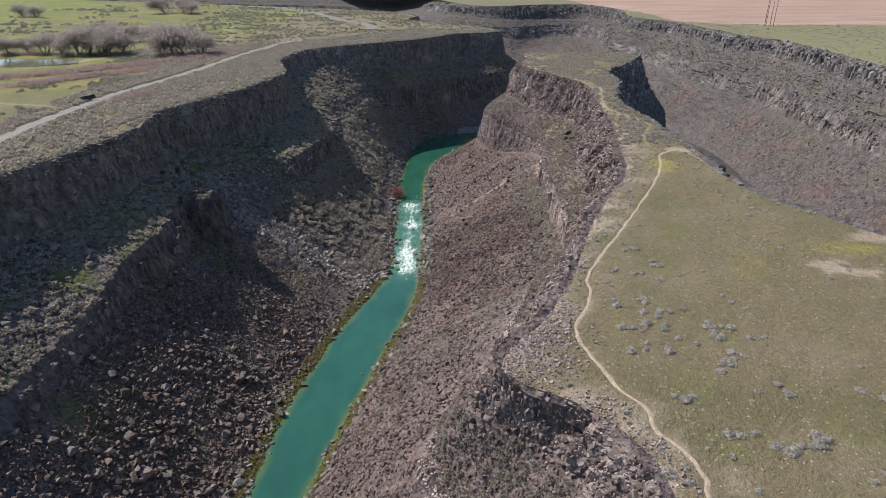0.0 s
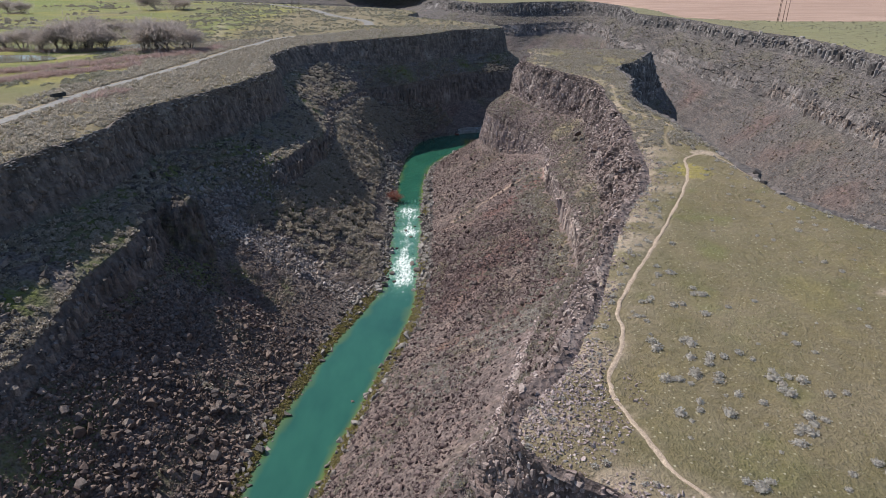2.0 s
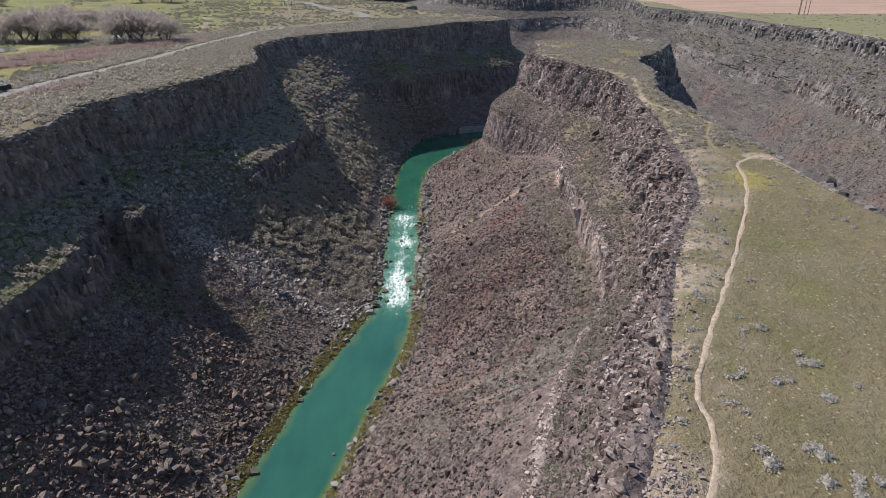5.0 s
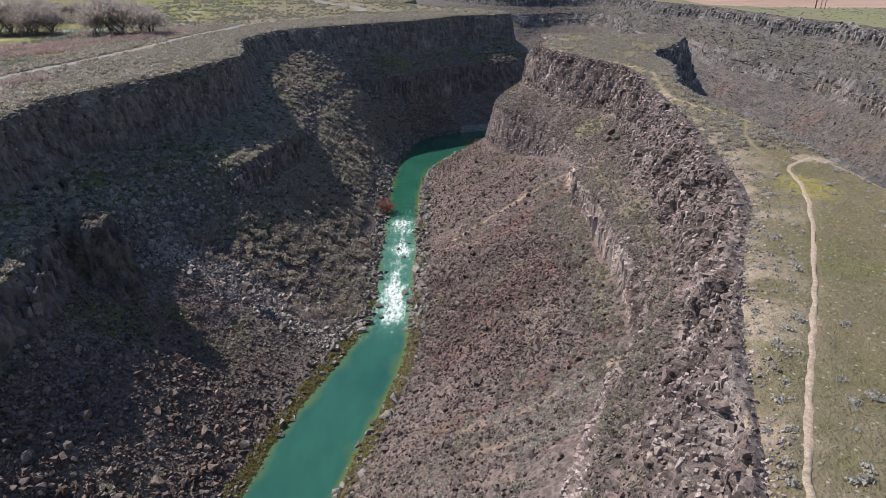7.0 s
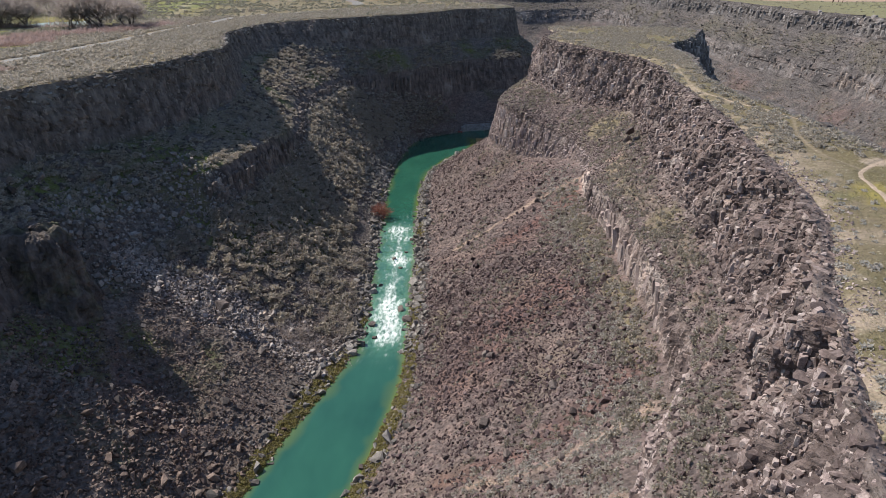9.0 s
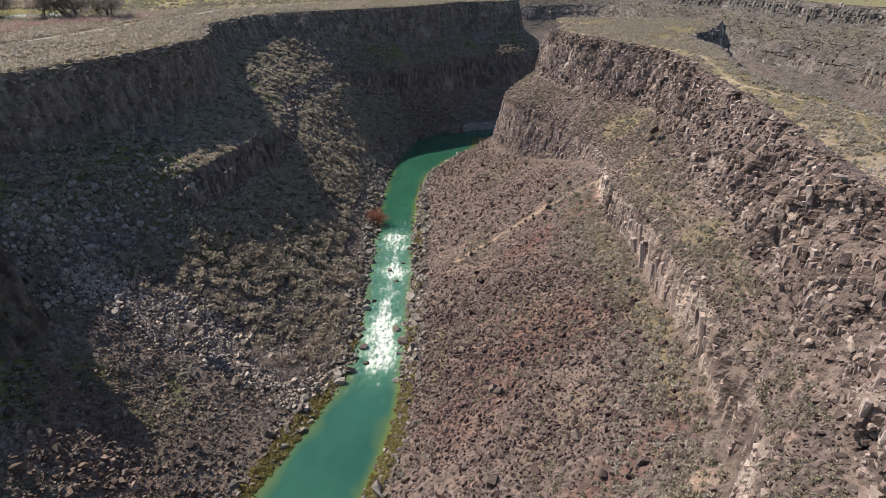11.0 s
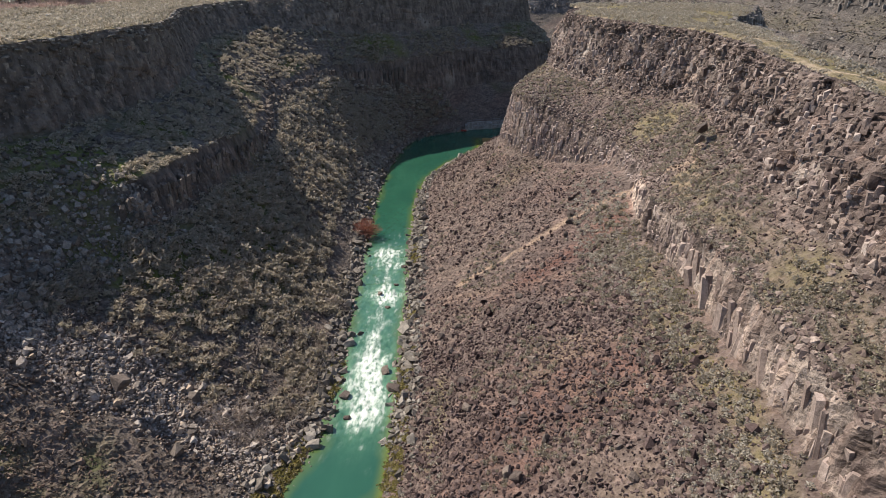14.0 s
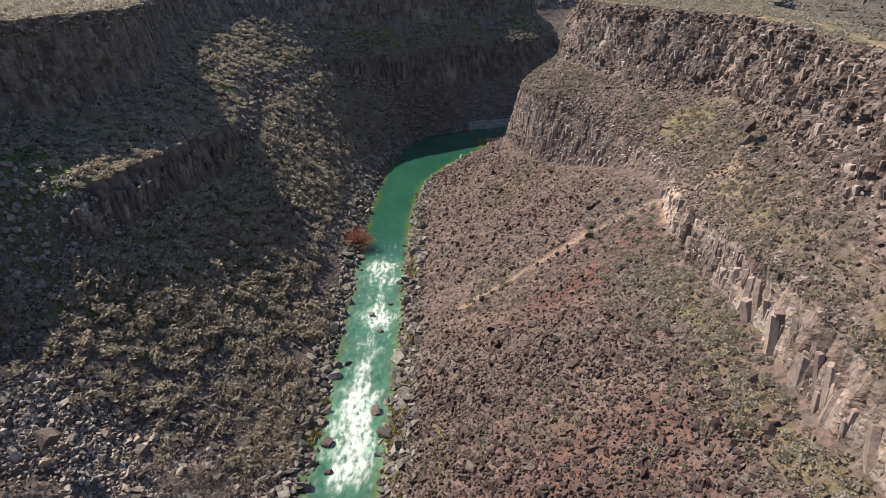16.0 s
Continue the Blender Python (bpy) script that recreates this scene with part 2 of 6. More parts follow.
LEFT = wall_lines(
    "-95,-160 -92,0 -90,90 -87,119 -81.5,136 -77.5,156 -79,175 -73.5,191 -66,209 -61,229 -59.5,243 -64,258 -69,276 -65.5,302 -55,317 -41,329 -20,344 -4,360 8,378 30,387 33,398 13,430 -22,467 -76,565 -600,800",
    "-91,-160,36 -88,0,36 -86,91,36 -83,120,36.5 -77.7,135,36.5 -75,156,36 -76,177,36.5 -70,189.5,35 -63.4,206.8,34.6 -58.9,226,34.8 -57,241,36 -60,256,38 -65,275,40 -61,299,41 -51,312,41 -38,325,38 -19,340,36 -3,356,36 10,374,36 32,383,36 37,398,36 17,433,36 -18,471,36 -73,570,36 -598,806,36",
    "-75,-160,26 -72,0,26 -68,92,26 -67.5,118,29.5 -65,134,31 -68,152,32 -61.5,181,26.5 -49.3,197.5,28.8 -46.6,210.5,28.5 -45,222,28.3 -44.2,236,26.5 -45,252.5,25.5 -48,270.5,28.5 -45,291,29 -39,308.5,29.5 -30,321,28 -16,334,28 0,350,28 14,366,28 36,375,28 46,395,28 25,438,28 -10,477,28 -66,580,28 -594,817,28",
    "-72,-160,22 -69,0,22 -65,92,21.5 -65,117.5,23 -61,134,22 -64,151,22 -55,178,20 -46,195.5,21.5 -43.5,209,21 -42,222,20.5 -41.3,235,18 -41,251,21 -44,269,24.5 -41,289.5,25 -36,307,25.5 -27,319,19 -15,331,15 1,347,14 15,362,14 38,371,14 50,392,14 29,440,14 -6,480,14 -62,584,14 -593,820,14",
    "-40,-160 -37,0 -35,93 -30,126 -27,139 -22.5,153 -17.5,168 -16.5,182 -17,198 -17.5,214 -18,230 -18.5,246 -19,262 -18.5,280 -17,298 -15,312 -12,324 -3,334 9,341 27,355 55,384 47,440 10,492 -62,596 -590,832")
RIGHT = wall_lines(
    "10,-160 14,0 17.5,34 14.5,46.5 5.3,54.5 11,64.5 16.6,76 22,91 28,105 35,120 38,133 41,150 44,172 46,195 48,208 47,222 40,238 33,255 31,266 36,280 50,296 70,300",
    "6,-160,38 9,0,38 14,36,41 11.5,48,42 3,57,42 8.5,66.5,42 13.5,77,39 17.5,92,38.5 24.5,106,38 30.5,121,36.5 33.7,135,36.6 35.8,151,37 37.6,171,37.3 42.5,194.5,37 45,208.5,37.5 44,221.5,36.5 37,236,35.5 30,253.5,36 27,268,36 33,284,36 48,301,36 71,306,36",
    "-3,-160,30 0,0,30 2,40,29 1,51,31 -1,60,34 4,70,33 9,80,33 14,95,33.5 19.6,108,34 26.9,120.3,32.5 29.2,133.5,32 29.9,150,32 30.6,168,31.5 31,188,29 34,206,29 33,220,29 26,234,30 19,246,32 18,262,31 27,284,29 43,308,27 72,314,27",
    "-5,-160,26 -2,0,26 -1,41,25 -2,52,27 -3,61,30 2,71,29 7,81,29 12,96,29.5 18.5,109,27 25.5,121,25.5 28.3,134,26 28.9,150,25.5 30,168,24.8 30,188,23.5 32,206,26 31,220,24 23,235,20 17,248,19 15,264,18 25,288,15 42,312,14 72,318,14",
    "-27,-160 -28,0 -28,50 -27,66 -25,78 -22,94 -19.5,106 -17,116 -14,129 -10.5,142 -7.5,158 -7,175 -7,195 -7,213 -7.5,230 -7.5,245 -7.5,260 -5,281 2,298 12,314 26,338 60,362")
BACK = wall_lines(
    "70,300 86,291 84,281 74,262 63,246 62,225 54,192 56,165 57,140 58,112 66,95 74,80 100,20 110,-160",
    "71,306,36 92,294,36 90,279,34 79,257,34 69,240,33 68,222,34 59,191,36 60,164,37 60,141,38 61,113,40 69,97,40 77,82,40 104,22,40 114,-160,40",
    "72,314,27 100,297,26 98,277,23 87,252,22 80,234,22 78,218,24 70,190,25 72,163,25 72,143,26 73,115,27 80,98,28 88,84,28 114,25,28 124,-160,28",
    "72,318,14 103,298,13 101,276,13 90,249,12 83,233,12 82,217,14 73,190,16 75,163,18 75,143,20 76,115,20 83,98,22 91,85,22 117,26,22 127,-160,22",
    "60,362 112,352 134,305 136,255 134,230 132,205 131,185 130,165 128,145 124,115 124,95 115,75 135,20 145,-160")
OUTER = wall_lines(
    "-640,1000 -110,900 -6,690 40,612 95,632 136,628 150,565 140,496 159,448 168,377 179,337 178,285 176,250 180,150 190,40 195,-160",
    "-643,991,38 -118,894,38 -14,685,39 40,602,39 96,622,37 130,619,37 145,570,40 135,497,41 154,446,41 163,374,41 173,334,41 172,284,41 170,250,41 174,150,41 184,40,41 189,-160,41",
    "-650,976,31 -133,882,31 -32,673,32 41,586,33 95,603,33 125,603,33 137,568,33 128,494,31 144,440,31 153,368,31 162,328,31 161,282,31 160,250,31 164,150,31 174,40,31 179,-160,31",
    "-652,971,22 -137,879,22 -36,670,22 42,580,24 95,594,24 120,593,24 133,562,24 124,490,23 140,436,23 149,364,22 158,324,22 157,280,22 156,250,22 160,150,22 170,40,22 175,-160,22",
    "-670,925 -158,852 -54,650 8,548 48,508 82,482 100,460 106,440 114,410 128,370 133,335 129,285 127,250 127,150 155,40 165,-160")


def build_wall(name, lines, step, rows, mat, label, amp=1.0, seed=0, marks=()):
    """Lofts the lines into one wall with weathered cliffs, ledges and scree. Returns the object, its grid of points and what covers it."""
    n = len(lines[0])
    gap = np.max([np.linalg.norm(np.diff(c[:, :2], axis=0), axis=1) for c in lines[1:4]], axis=0)
    mid = (lines[1][:-1, 1] + lines[1][1:, 1]) / 2
    per = np.maximum(2, (gap / np.where((mid > 20) & (mid < 350), step, step * 3)).astype(int))
    curves = [spline(c, per) for c in lines]
    pts, band = [], []
    for b, (lo, hi, k) in enumerate(zip(curves[:-1], curves[1:], rows)):
        for q in range(k):
            t = q / k
            row = lo * (1 - t) + hi * t
            if b == 4 and seed == 1:        # the talus flattens towards the river
                row[:, 2] = lo[:, 2] * (1 - t) ** np.interp(lo[:, 1], [215, 245], [1.35, 1.05])
            pts.append(row)
            band.append(b + t)
    pts.append(curves[-1])
    band.append(float(len(rows)))
    P = np.array(pts)
    band = np.array(band)[:, None] * np.ones(P.shape[1])
    along = np.r_[0, np.cumsum(np.linalg.norm(np.diff(curves[1][:, :2], axis=0), axis=1))][None, :] * np.ones_like(band)
    out = curves[5][:, :2] - curves[1][:, :2]
    out /= np.linalg.norm(out, axis=1)[:, None]
    x, y, z = P[..., 0].copy(), P[..., 1].copy(), P[..., 2].copy()
    s = along + seed * 100
    b = np.floor(band)
    # broken columns and ledges on the cliffs
    wob = 0.8 * fbm(s / 5, z / 6, seed)
    wide, high = {1: (2.2, 4.4), 2: (1.5, 4.2)}.get(seed, (2.2, 6.0))
    big_id, big_gap = blocks((s + wob) / (wide * 2.2), (z + 0.6 * wob) / (high * 1.8), seed)
    mid_id, mid_gap = blocks((s + wob) / wide, (z + wob) / high, seed + 3)
    fine_id, fine_gap = blocks(s / (wide * 0.42), z / (high * 0.38), seed + 5)
    low_id, low_gap = blocks((s + 0.5 * wob) / 1.5, z / (11.0 if seed == 2 else 4.5), seed + 7)
    hard = {1: 0.85, 2: 1.25}.get(seed, 1.25)
    crack = lambda gap, w: -np.clip(1 - gap / w, 0, 1)
    up_face = hard * ((1.15 if seed == 2 else 0.75) * big_id + 0.55 * mid_id + 0.28 * fine_id + 0.7 * crack(big_gap, 0.10) + 0.45 * crack(mid_gap, 0.16) + 0.15 * crack(fine_gap, 0.2))
    low_face = hard * ((0.2 if seed == 2 else 0.6) * big_id + 0.55 * low_id + 0.1 * fine_id + 0.7 * crack(low_gap, 0.22) + 0.1 * crack(fine_gap, 0.2))
    up_face += 1.2 * fbm(s / 14, z / 11, seed + 2) + 0.25 * fbm(x / 0.8, y / 0.8, z / 0.8, 2)
    low_face += 0.9 * fbm(s / 14, z / 11, seed + 2) + 0.2 * fbm(x / 0.8, y / 0.8, z / 0.8, 2)
    rim_w = np.clip(1 - np.abs(band - 1.5) / 0.55, 0, 1) ** 0.4
    low_w = np.clip(1 - np.abs(band - 3.5) / 0.6, 0, 1) ** 0.5
    presence = np.clip({1: 0.7, 2: 0.85}.get(seed, 0.95) + 0.9 * fbm(s / 22, s * 0, seed + 9), 0.1, 1.0)
    if seed == 1:
        presence = presence * np.clip(np.abs(y - 176) / 9 - 0.6, 0.05, 1)      # the gap above the pale rubble
    d = amp * (up_face * rim_w + low_face * low_w * presence)
    # ribs and gullies in the slopes
    slope = np.clip(1 - np.abs(band - 2.5) / 0.55, 0, 1) + np.clip(1 - np.abs(band - 4.45) / 0.6, 0, 1)
    ridge = 1.3 * fbm(s / 11, band * 1.1, seed + 4) + 0.8 * fbm(s / 4, band * 7, seed + 5)
    outcrop = np.maximum(0, fbm(s / 9, band * 5, seed + 6) - 0.12) * 5 * np.clip(1 - np.abs(band - 2.5) / 0.6, 0, 1)
    d = d + amp * slope * ridge * 0.7 + amp * outcrop * np.sign(np.sin(z * 2.2))* 0.4
    # loose blocks in the slopes
    st_id, st_gap = blocks(x / 0.95, y / 0.95, seed + 11)
    st2_id, st2_gap = blocks(x / 2.3, y / 2.3, seed + 13)
    lumps = (0.32 * np.clip(st_gap * 2.2, 0, 1) * (0.6 + 0.4 * st_id) + 0.5 * np.clip(st2_gap * 2.5, 0, 1) * np.clip(st2_id - 0.35, 0, 1)) * slope
    tone = 0.5 + 0.5 * np.where(rim_w > 0.3, 0.5 * mid_id + 0.5 * fine_id, np.where(low_w > 0.3, 0.6 * low_id + 0.4 * fine_id, st_id * 0.8))
    edge = np.clip((band - 0.35) * 2, 0, 1) * np.clip((5.0 - band) * 4, 0.12, 1)
    P[..., 0] = x + out[None, :, 0] * d * edge
    P[..., 1] = y + out[None, :, 1] * d * edge
    P[..., 2] = z + edge * slope * (0.45 * fbm(x / 2.2, y / 2.2, seed) + 0.7 * fbm(x / 7, y / 7, seed + 1)) * np.clip((5.0 - band) * 5, 0, 1)
    P[..., 2] += edge * lumps * np.clip((5.0 - band) * 5, 0, 1)
    P[..., 2] += 0.35 * fbm(x / 3, y / 3, 8) * np.clip(1 - np.abs(band - 0.9) / 0.4, 0, 1)
    fresh = fbm(x / 16, y / 16, seed + 12)
    low_c = np.clip((0.53 - np.abs(band - 3.5)) * 12, 0, 1)
    cliff = np.clip(rim_w * 1.6, 0, 1) + low_c * np.clip(presence * 1.8, 0, 1)
    grass = {3: 0.6, 4: 0.35}.get(seed, 1.0) * np.clip(2.2 * fbm(x / 9, y / 9, seed + 3) + 0.1, 0, 1) * np.clip(1.3 - np.abs(band - 2.5) / 0.6, 0, 1)
    grass += {1: 0.8}.get(seed, 0.25) * np.clip(3 * fbm(x / 14, y / 14, seed + 13) - 0.3, 0, 1) * np.clip(1.2 - np.abs(band - 4.3) / 0.5, 0, 1)
    earth = 0.45 * np.clip(2.4 * fbm(s / 6, band * 3, seed + 7) - 0.6, 0, 1) * slope
    rust = 0.5 * np.clip(1.6 * fbm(s / 18, band * 1.5, seed + 8) + 0.1, 0, 1) * np.clip((band - 3.9) * 3, 0, 1) * np.clip((5 - band) * 2, 0, 1)
    if seed in (2, 4):
        rust = rust + low_c * np.clip(0.45 + 1.6 * fbm(s / 12, z / 8, seed + 15), 0, 1) * (np.clip((205 - y) / 25, 0.15, 1) * np.clip((y - 104) / 16, 0.1, 1) if seed == 2 else 0.4)
        rust = rust + np.clip(rim_w, 0, 1) * np.clip(1.8 * fbm(s / 9, z / 6, seed + 16) - 0.35, 0, 1) * (0.6 if seed == 2 else 0.3)
    for channel, line, width, force in marks:
        q = stations(line)
        near = np.full(x.shape, 1e9)
        for (ax, ay), (bx, by) in zip(q[:-1], q[1:]):
            t = np.clip(((x - ax) * (bx - ax) + (y - ay) * (by - ay)) / ((bx - ax) ** 2 + (by - ay) ** 2), 0, 1)
            near = np.minimum(near, np.hypot(x - ax - t * (bx - ax), y - ay - t * (by - ay)))
        w = force * np.clip(1.4 - near / width + 0.7 * fbm(x / 2.5, y / 2.5, width), 0, 1) * (band > 1.8)
        grass, earth, rust = (grass + w, earth, rust) if channel == "grass" else (grass, earth + w, rust) if channel == "earth" else (grass, earth, rust + w)
    cover = np.stack([np.clip(grass, 0, 1) * (1 - np.clip(cliff, 0, 1)), np.clip(earth, 0, 1) * 0.8, np.clip(cliff, 0, 1), rust], -1)
    me = grid_mesh(name, P, False, cover, tone)
    me.materials.append(mat)
    ob = tagged(new(name, me), label, "canyon wall", kind="structure")
    return ob, P, cover, band


ROWS_NEAR = (3, 36, 30, 28, 84, 3)
ROWS_FAR = (2, 18, 18, 16, 34, 2)
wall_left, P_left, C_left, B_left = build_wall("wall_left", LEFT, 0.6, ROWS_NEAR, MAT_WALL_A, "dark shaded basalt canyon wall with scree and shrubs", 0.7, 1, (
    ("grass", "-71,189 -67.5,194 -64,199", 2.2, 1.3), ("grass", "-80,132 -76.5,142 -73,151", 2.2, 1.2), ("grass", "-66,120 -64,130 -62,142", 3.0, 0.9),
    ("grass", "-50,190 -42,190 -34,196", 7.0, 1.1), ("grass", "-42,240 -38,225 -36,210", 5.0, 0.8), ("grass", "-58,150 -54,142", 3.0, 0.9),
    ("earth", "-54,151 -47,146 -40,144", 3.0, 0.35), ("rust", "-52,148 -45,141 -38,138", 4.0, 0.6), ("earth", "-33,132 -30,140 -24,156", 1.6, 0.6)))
wall_right, P_right, C_right, B_right = build_wall("wall_right", RIGHT, 0.42, ROWS_NEAR, MAT_WALL_B, "sunlit broken brown basalt cliffs over a reddish boulder slope", 1.0, 2, (
    ("earth", "3.3,202.4 12,202 22,203 32,200.5 38,190", 0.7, 1.7), ("earth", "3.6,120.3 11,117.5 15,119 20,120 24,122", 0.9, 0.8),
    ("earth", "3.8,112 11,109 17,106", 0.7, 0.7), ("earth", "39,196 36,190 33,183", 1.6, 0.7), ("rust", "15,192 23,192 31,197", 2.5, 0.9),
    ("rust", "0,124 12,124 24,130", 2.2, 0.8), ("rust", "2,150 12,160 20,158", 6.0, 0.5), ("grass", "27.4,182 26,170 26,158 27,146 25,134", 1.6, 1.0),
    ("grass", "-1,176 0,168 -2,160", 1.2, 0.8), ("grass", "33,170 34,150 32,138", 1.6, 0.35)))
wall_back, P_back, C_back, B_back = build_wall("wall_back", BACK, 1.1, ROWS_FAR, MAT_WALL_C, "basalt cliffs behind the headland, partly in deep shade", 1.2, 3)
wall_outer, P_outer, C_outer, B_outer = build_wall("wall_outer", OUTER, 1.2, ROWS_FAR, MAT_WALL_C, "far grey basalt canyon wall with a pale columnar band", 1.05, 4)


# ---- the plains ----
def edge_of(*parts):
    """x of a rim line as a function of y."""
    p = np.vstack([spline(q[:, :2], [12] * (len(q) - 1)) for q in parts])
    p = p[np.argsort(p[:, 1], kind="stable")]
    return lambda y: np.interp(y, p[:, 1], p[:, 0])


def near_line(x, y, line):
    """Distance of points from a plan line."""
    best = np.full(np.broadcast(x, y).shape, 1e9)
    for (ax, ay), (bx, by) in zip(line[:-1], line[1:]):
        dx, dy = bx - ax, by - ay
        t = np.clip(((x - ax) * dx + (y - ay) * dy) / (dx * dx + dy * dy), 0, 1)
        best = np.minimum(best, np.hypot(x - ax - t * dx, y - ay - t * dy))
    return best


def blob(x, y, cx, cy, rx, ry, rag=0.5):
    d = np.hypot((x - cx) / rx, (y - cy) / ry) + rag * fbm(x / (rx * 0.6), y / (rx * 0.6), cx)
    return np.clip((1.15 - d) * 3, 0, 1)


left_edge = edge_of(LEFT[1])
right_front = edge_of(RIGHT[1][:20])
right_back = edge_of(BACK[1][1:])
outer_edge = edge_of(OUTER[1][7:])
TRAIL = spline(stations("19,8 21,28 21.2,36.8 21.6,38.6 21,41.6 19.4,44.4 19.1,47.5 17.4,50.5 15.9,56.4 15.2,61.4 16.7,64.7 17.9,67.5 18.9,70.5 19.2,73.8 21.3,78.6 25.5,86 29.2,92.8 31,95.8 34.8,103 38.5,110 42.8,119.3 46,128 47.4,133 53,137.6"), [8] * 23)
TRAIL[:, 0] += 0.22 * fbm(TRAIL[:, 1] / 1.7, 0.0, 3)
TRAIL_SIDE = spline(stations("53,137.5 55,131 56,122 57.5,113 61,105 65,97 69,90 76,82 86,70"), [8] * 8)
TRAIL_NECK = spline(stations("48.5,134 47,141 49,150 53,161 49,171 47,180 49,195 52,210"), [8] * 7)
ROAD = spline(stations("-100,-160 -103,60 -104,144 -105,159 -104,177 -103,197 -97,228 -92,261 -88,294 -82,328 -74,346"), [10] * 10)
ROAD_FAR = spline(stations("-43,403 -47,425 -56,442 -75,471 -100,525 -125,560 -147,587 -175,600"), [10] * 7)

# headland: from the front rim to the back rim
ys = np.r_[np.arange(-160, 25, 4.0), np.arange(25, 200, 0.55), np.arange(200, 297, 1.0)]
u = np.linspace(0, 1, 110)
xl, xr = right_front(ys) + 0.4, right_back(ys) - 0.3
X = xl[:, None] * (1 - u) + xr[:, None] * u
Y = ys[:, None] * np.ones_like(u)
near_edge = np.minimum(X - xl[:, None], xr[:, None] - X)
Z = RIM + 0.35 * fbm(X / 12, Y / 12, 1) + 0.10 * fbm(X / 2, Y / 2, 2) - 0.7 * np.clip(1 - near_edge / 3, 0, 1) ** 2
trail_d = np.minimum(near_line(X, Y, TRAIL), near_line(X, Y, TRAIL_SIDE))
trail_n = near_line(X, Y, TRAIL_NECK)
wide = 0.02 + 0.45 * fbm(X / 3, Y / 3, 4)
earth = 0.8 * np.clip((wide - trail_d) * 2.5 + 0.3, 0, 1) + 0.35 * np.clip((0.3 - trail_n) * 3 + 0.3, 0, 1)
earth += 0.9 * blob(X, Y, 53.5, 77.5, 2.6, 2.0, 1.1) + 0.8 * blob(X, Y, 56.5, 76.0, 3.0, 1.5, 1.1) + 0.9 * blob(X, Y, 53, 136.5, 3.0, 2.0) + 0.8 * blob(X, Y, 68, 88, 6, 2.5)
front_d = X - xl[:, None]
earth += 0.95 * np.clip(2.6 * fbm(X / 3.5, Y / 3.5, 6) + 0.15, 0, 1) * np.clip(1.1 - front_d / 8, 0, 1)
dry = np.clip(1.6 * fbm(X / 8, Y / 8, 7) + 0.1, 0, 1) * 0.8 + np.clip(1 - front_d / 9, 0, 1) * 0.6
bloom = 0.7 * blob(X, Y, 45.5, 125, 3.2, 5) + 0.25 * np.clip(3 * fbm(X / 7, Y / 7, 10) - 1.3, 0, 1) + 0.35 * blob(X, Y, 60, 84, 6, 3)
lush = 0.35 * np.clip(2.2 * fbm(X / 6, Y / 6, 11) - 0.6, 0, 1)
Z -= 0.08 * np.clip((0.6 - trail_d) * 2, 0, 1)
P_head = np.stack([X, Y, Z], -1)
C_head = np.clip(np.stack([dry, earth, bloom, lush], -1), 0, 1)
me = grid_mesh("ground_headland", P_head, False, C_head)
me.materials.append(MAT_PLAIN)
tagged(new("ground_headland", me), "olive spring grassland on the flat headland with bare patches", "ground", kind="structure")

# the plain on the side of the road, out to the horizon
ys = np.r_[-3000, -1500, -700, -350, np.arange(-160, 90, 10.0), np.arange(90, 480, 1.2), np.arange(480, 1000, 8.0), 1300, 2000, 3500]
off = np.r_[np.arange(0, 40, 0.8), np.geomspace(40, 3200, 130)]
xe = np.where(ys <= 900, left_edge(ys), left_edge(900) - (ys - 900) * 0.24) - 0.2
X = xe[:, None] - off
Y = ys[:, None] * np.ones_like(off)
Z = RIM + (0.35 * fbm(X / 14, Y / 14, 21) + 0.08 * fbm(X / 2.5, Y / 2.5, 22)) * np.clip(off / 4, 0.2, 1) - 0.7 * np.clip(1 - off / 3, 0, 1) ** 2
road_d = np.minimum(near_line(X, Y, ROAD), near_line(X, Y, ROAD_FAR))
pond_in = np.maximum(blob(X, Y, -176, 268, 24, 12, 0.15), blob(X, Y, -137, 303, 12, 13, 0.15))
Z = Z - 0.9 * np.clip(pond_in * 1.5, 0, 1)
earth = np.clip((3.4 - road_d) * 0.8, 0, 1) * 0.8 + 0.8 * np.clip(1 - near_line(X, Y, stations("-175,253 -155,270 -139,286")) / 5, 0, 1)
earth += 0.6 * np.clip(1 - near_line(X, Y, stations("-139,188 -122,184 -110,180")) / 1.2, 0, 1)
earth += 0.8 * np.clip(1 - near_line(X, Y, stations("-110,330 -118,365 -128,395 -132,420")) / 2, 0, 1)
bloom = 0.5 * np.clip(3 * fbm(X / 18, Y / 10, 31) - 0.2, 0, 1) * np.clip((-100 - X) / 12, 0, 1)
lush = 0.75 * np.clip(0.75 + 1.1 * fbm(X / 40, Y / 30, 32), 0, 1) * np.clip((-108 - X) / 14, 0, 1) + np.clip((-300 - X) / 60, 0, 1) * 0.6 * np.clip((Y - 430) / 60, 0, 1)
dry = np.clip(1.5 * fbm(X / 9, Y / 9, 33) + 0.5, 0, 1) * np.clip((X + 112) / 12, 0, 1)
C_road = np.clip(np.stack([dry, earth, bloom, lush], -1), 0, 1)
P_road = np.stack([X, Y, Z], -1)
me = grid_mesh("ground_plain", P_road, False, C_road)
me.materials.append(MAT_PLAIN)
tagged(new("ground_plain", me), "green and yellow meadow plain with sagebrush along the rim", "ground", kind="structure")


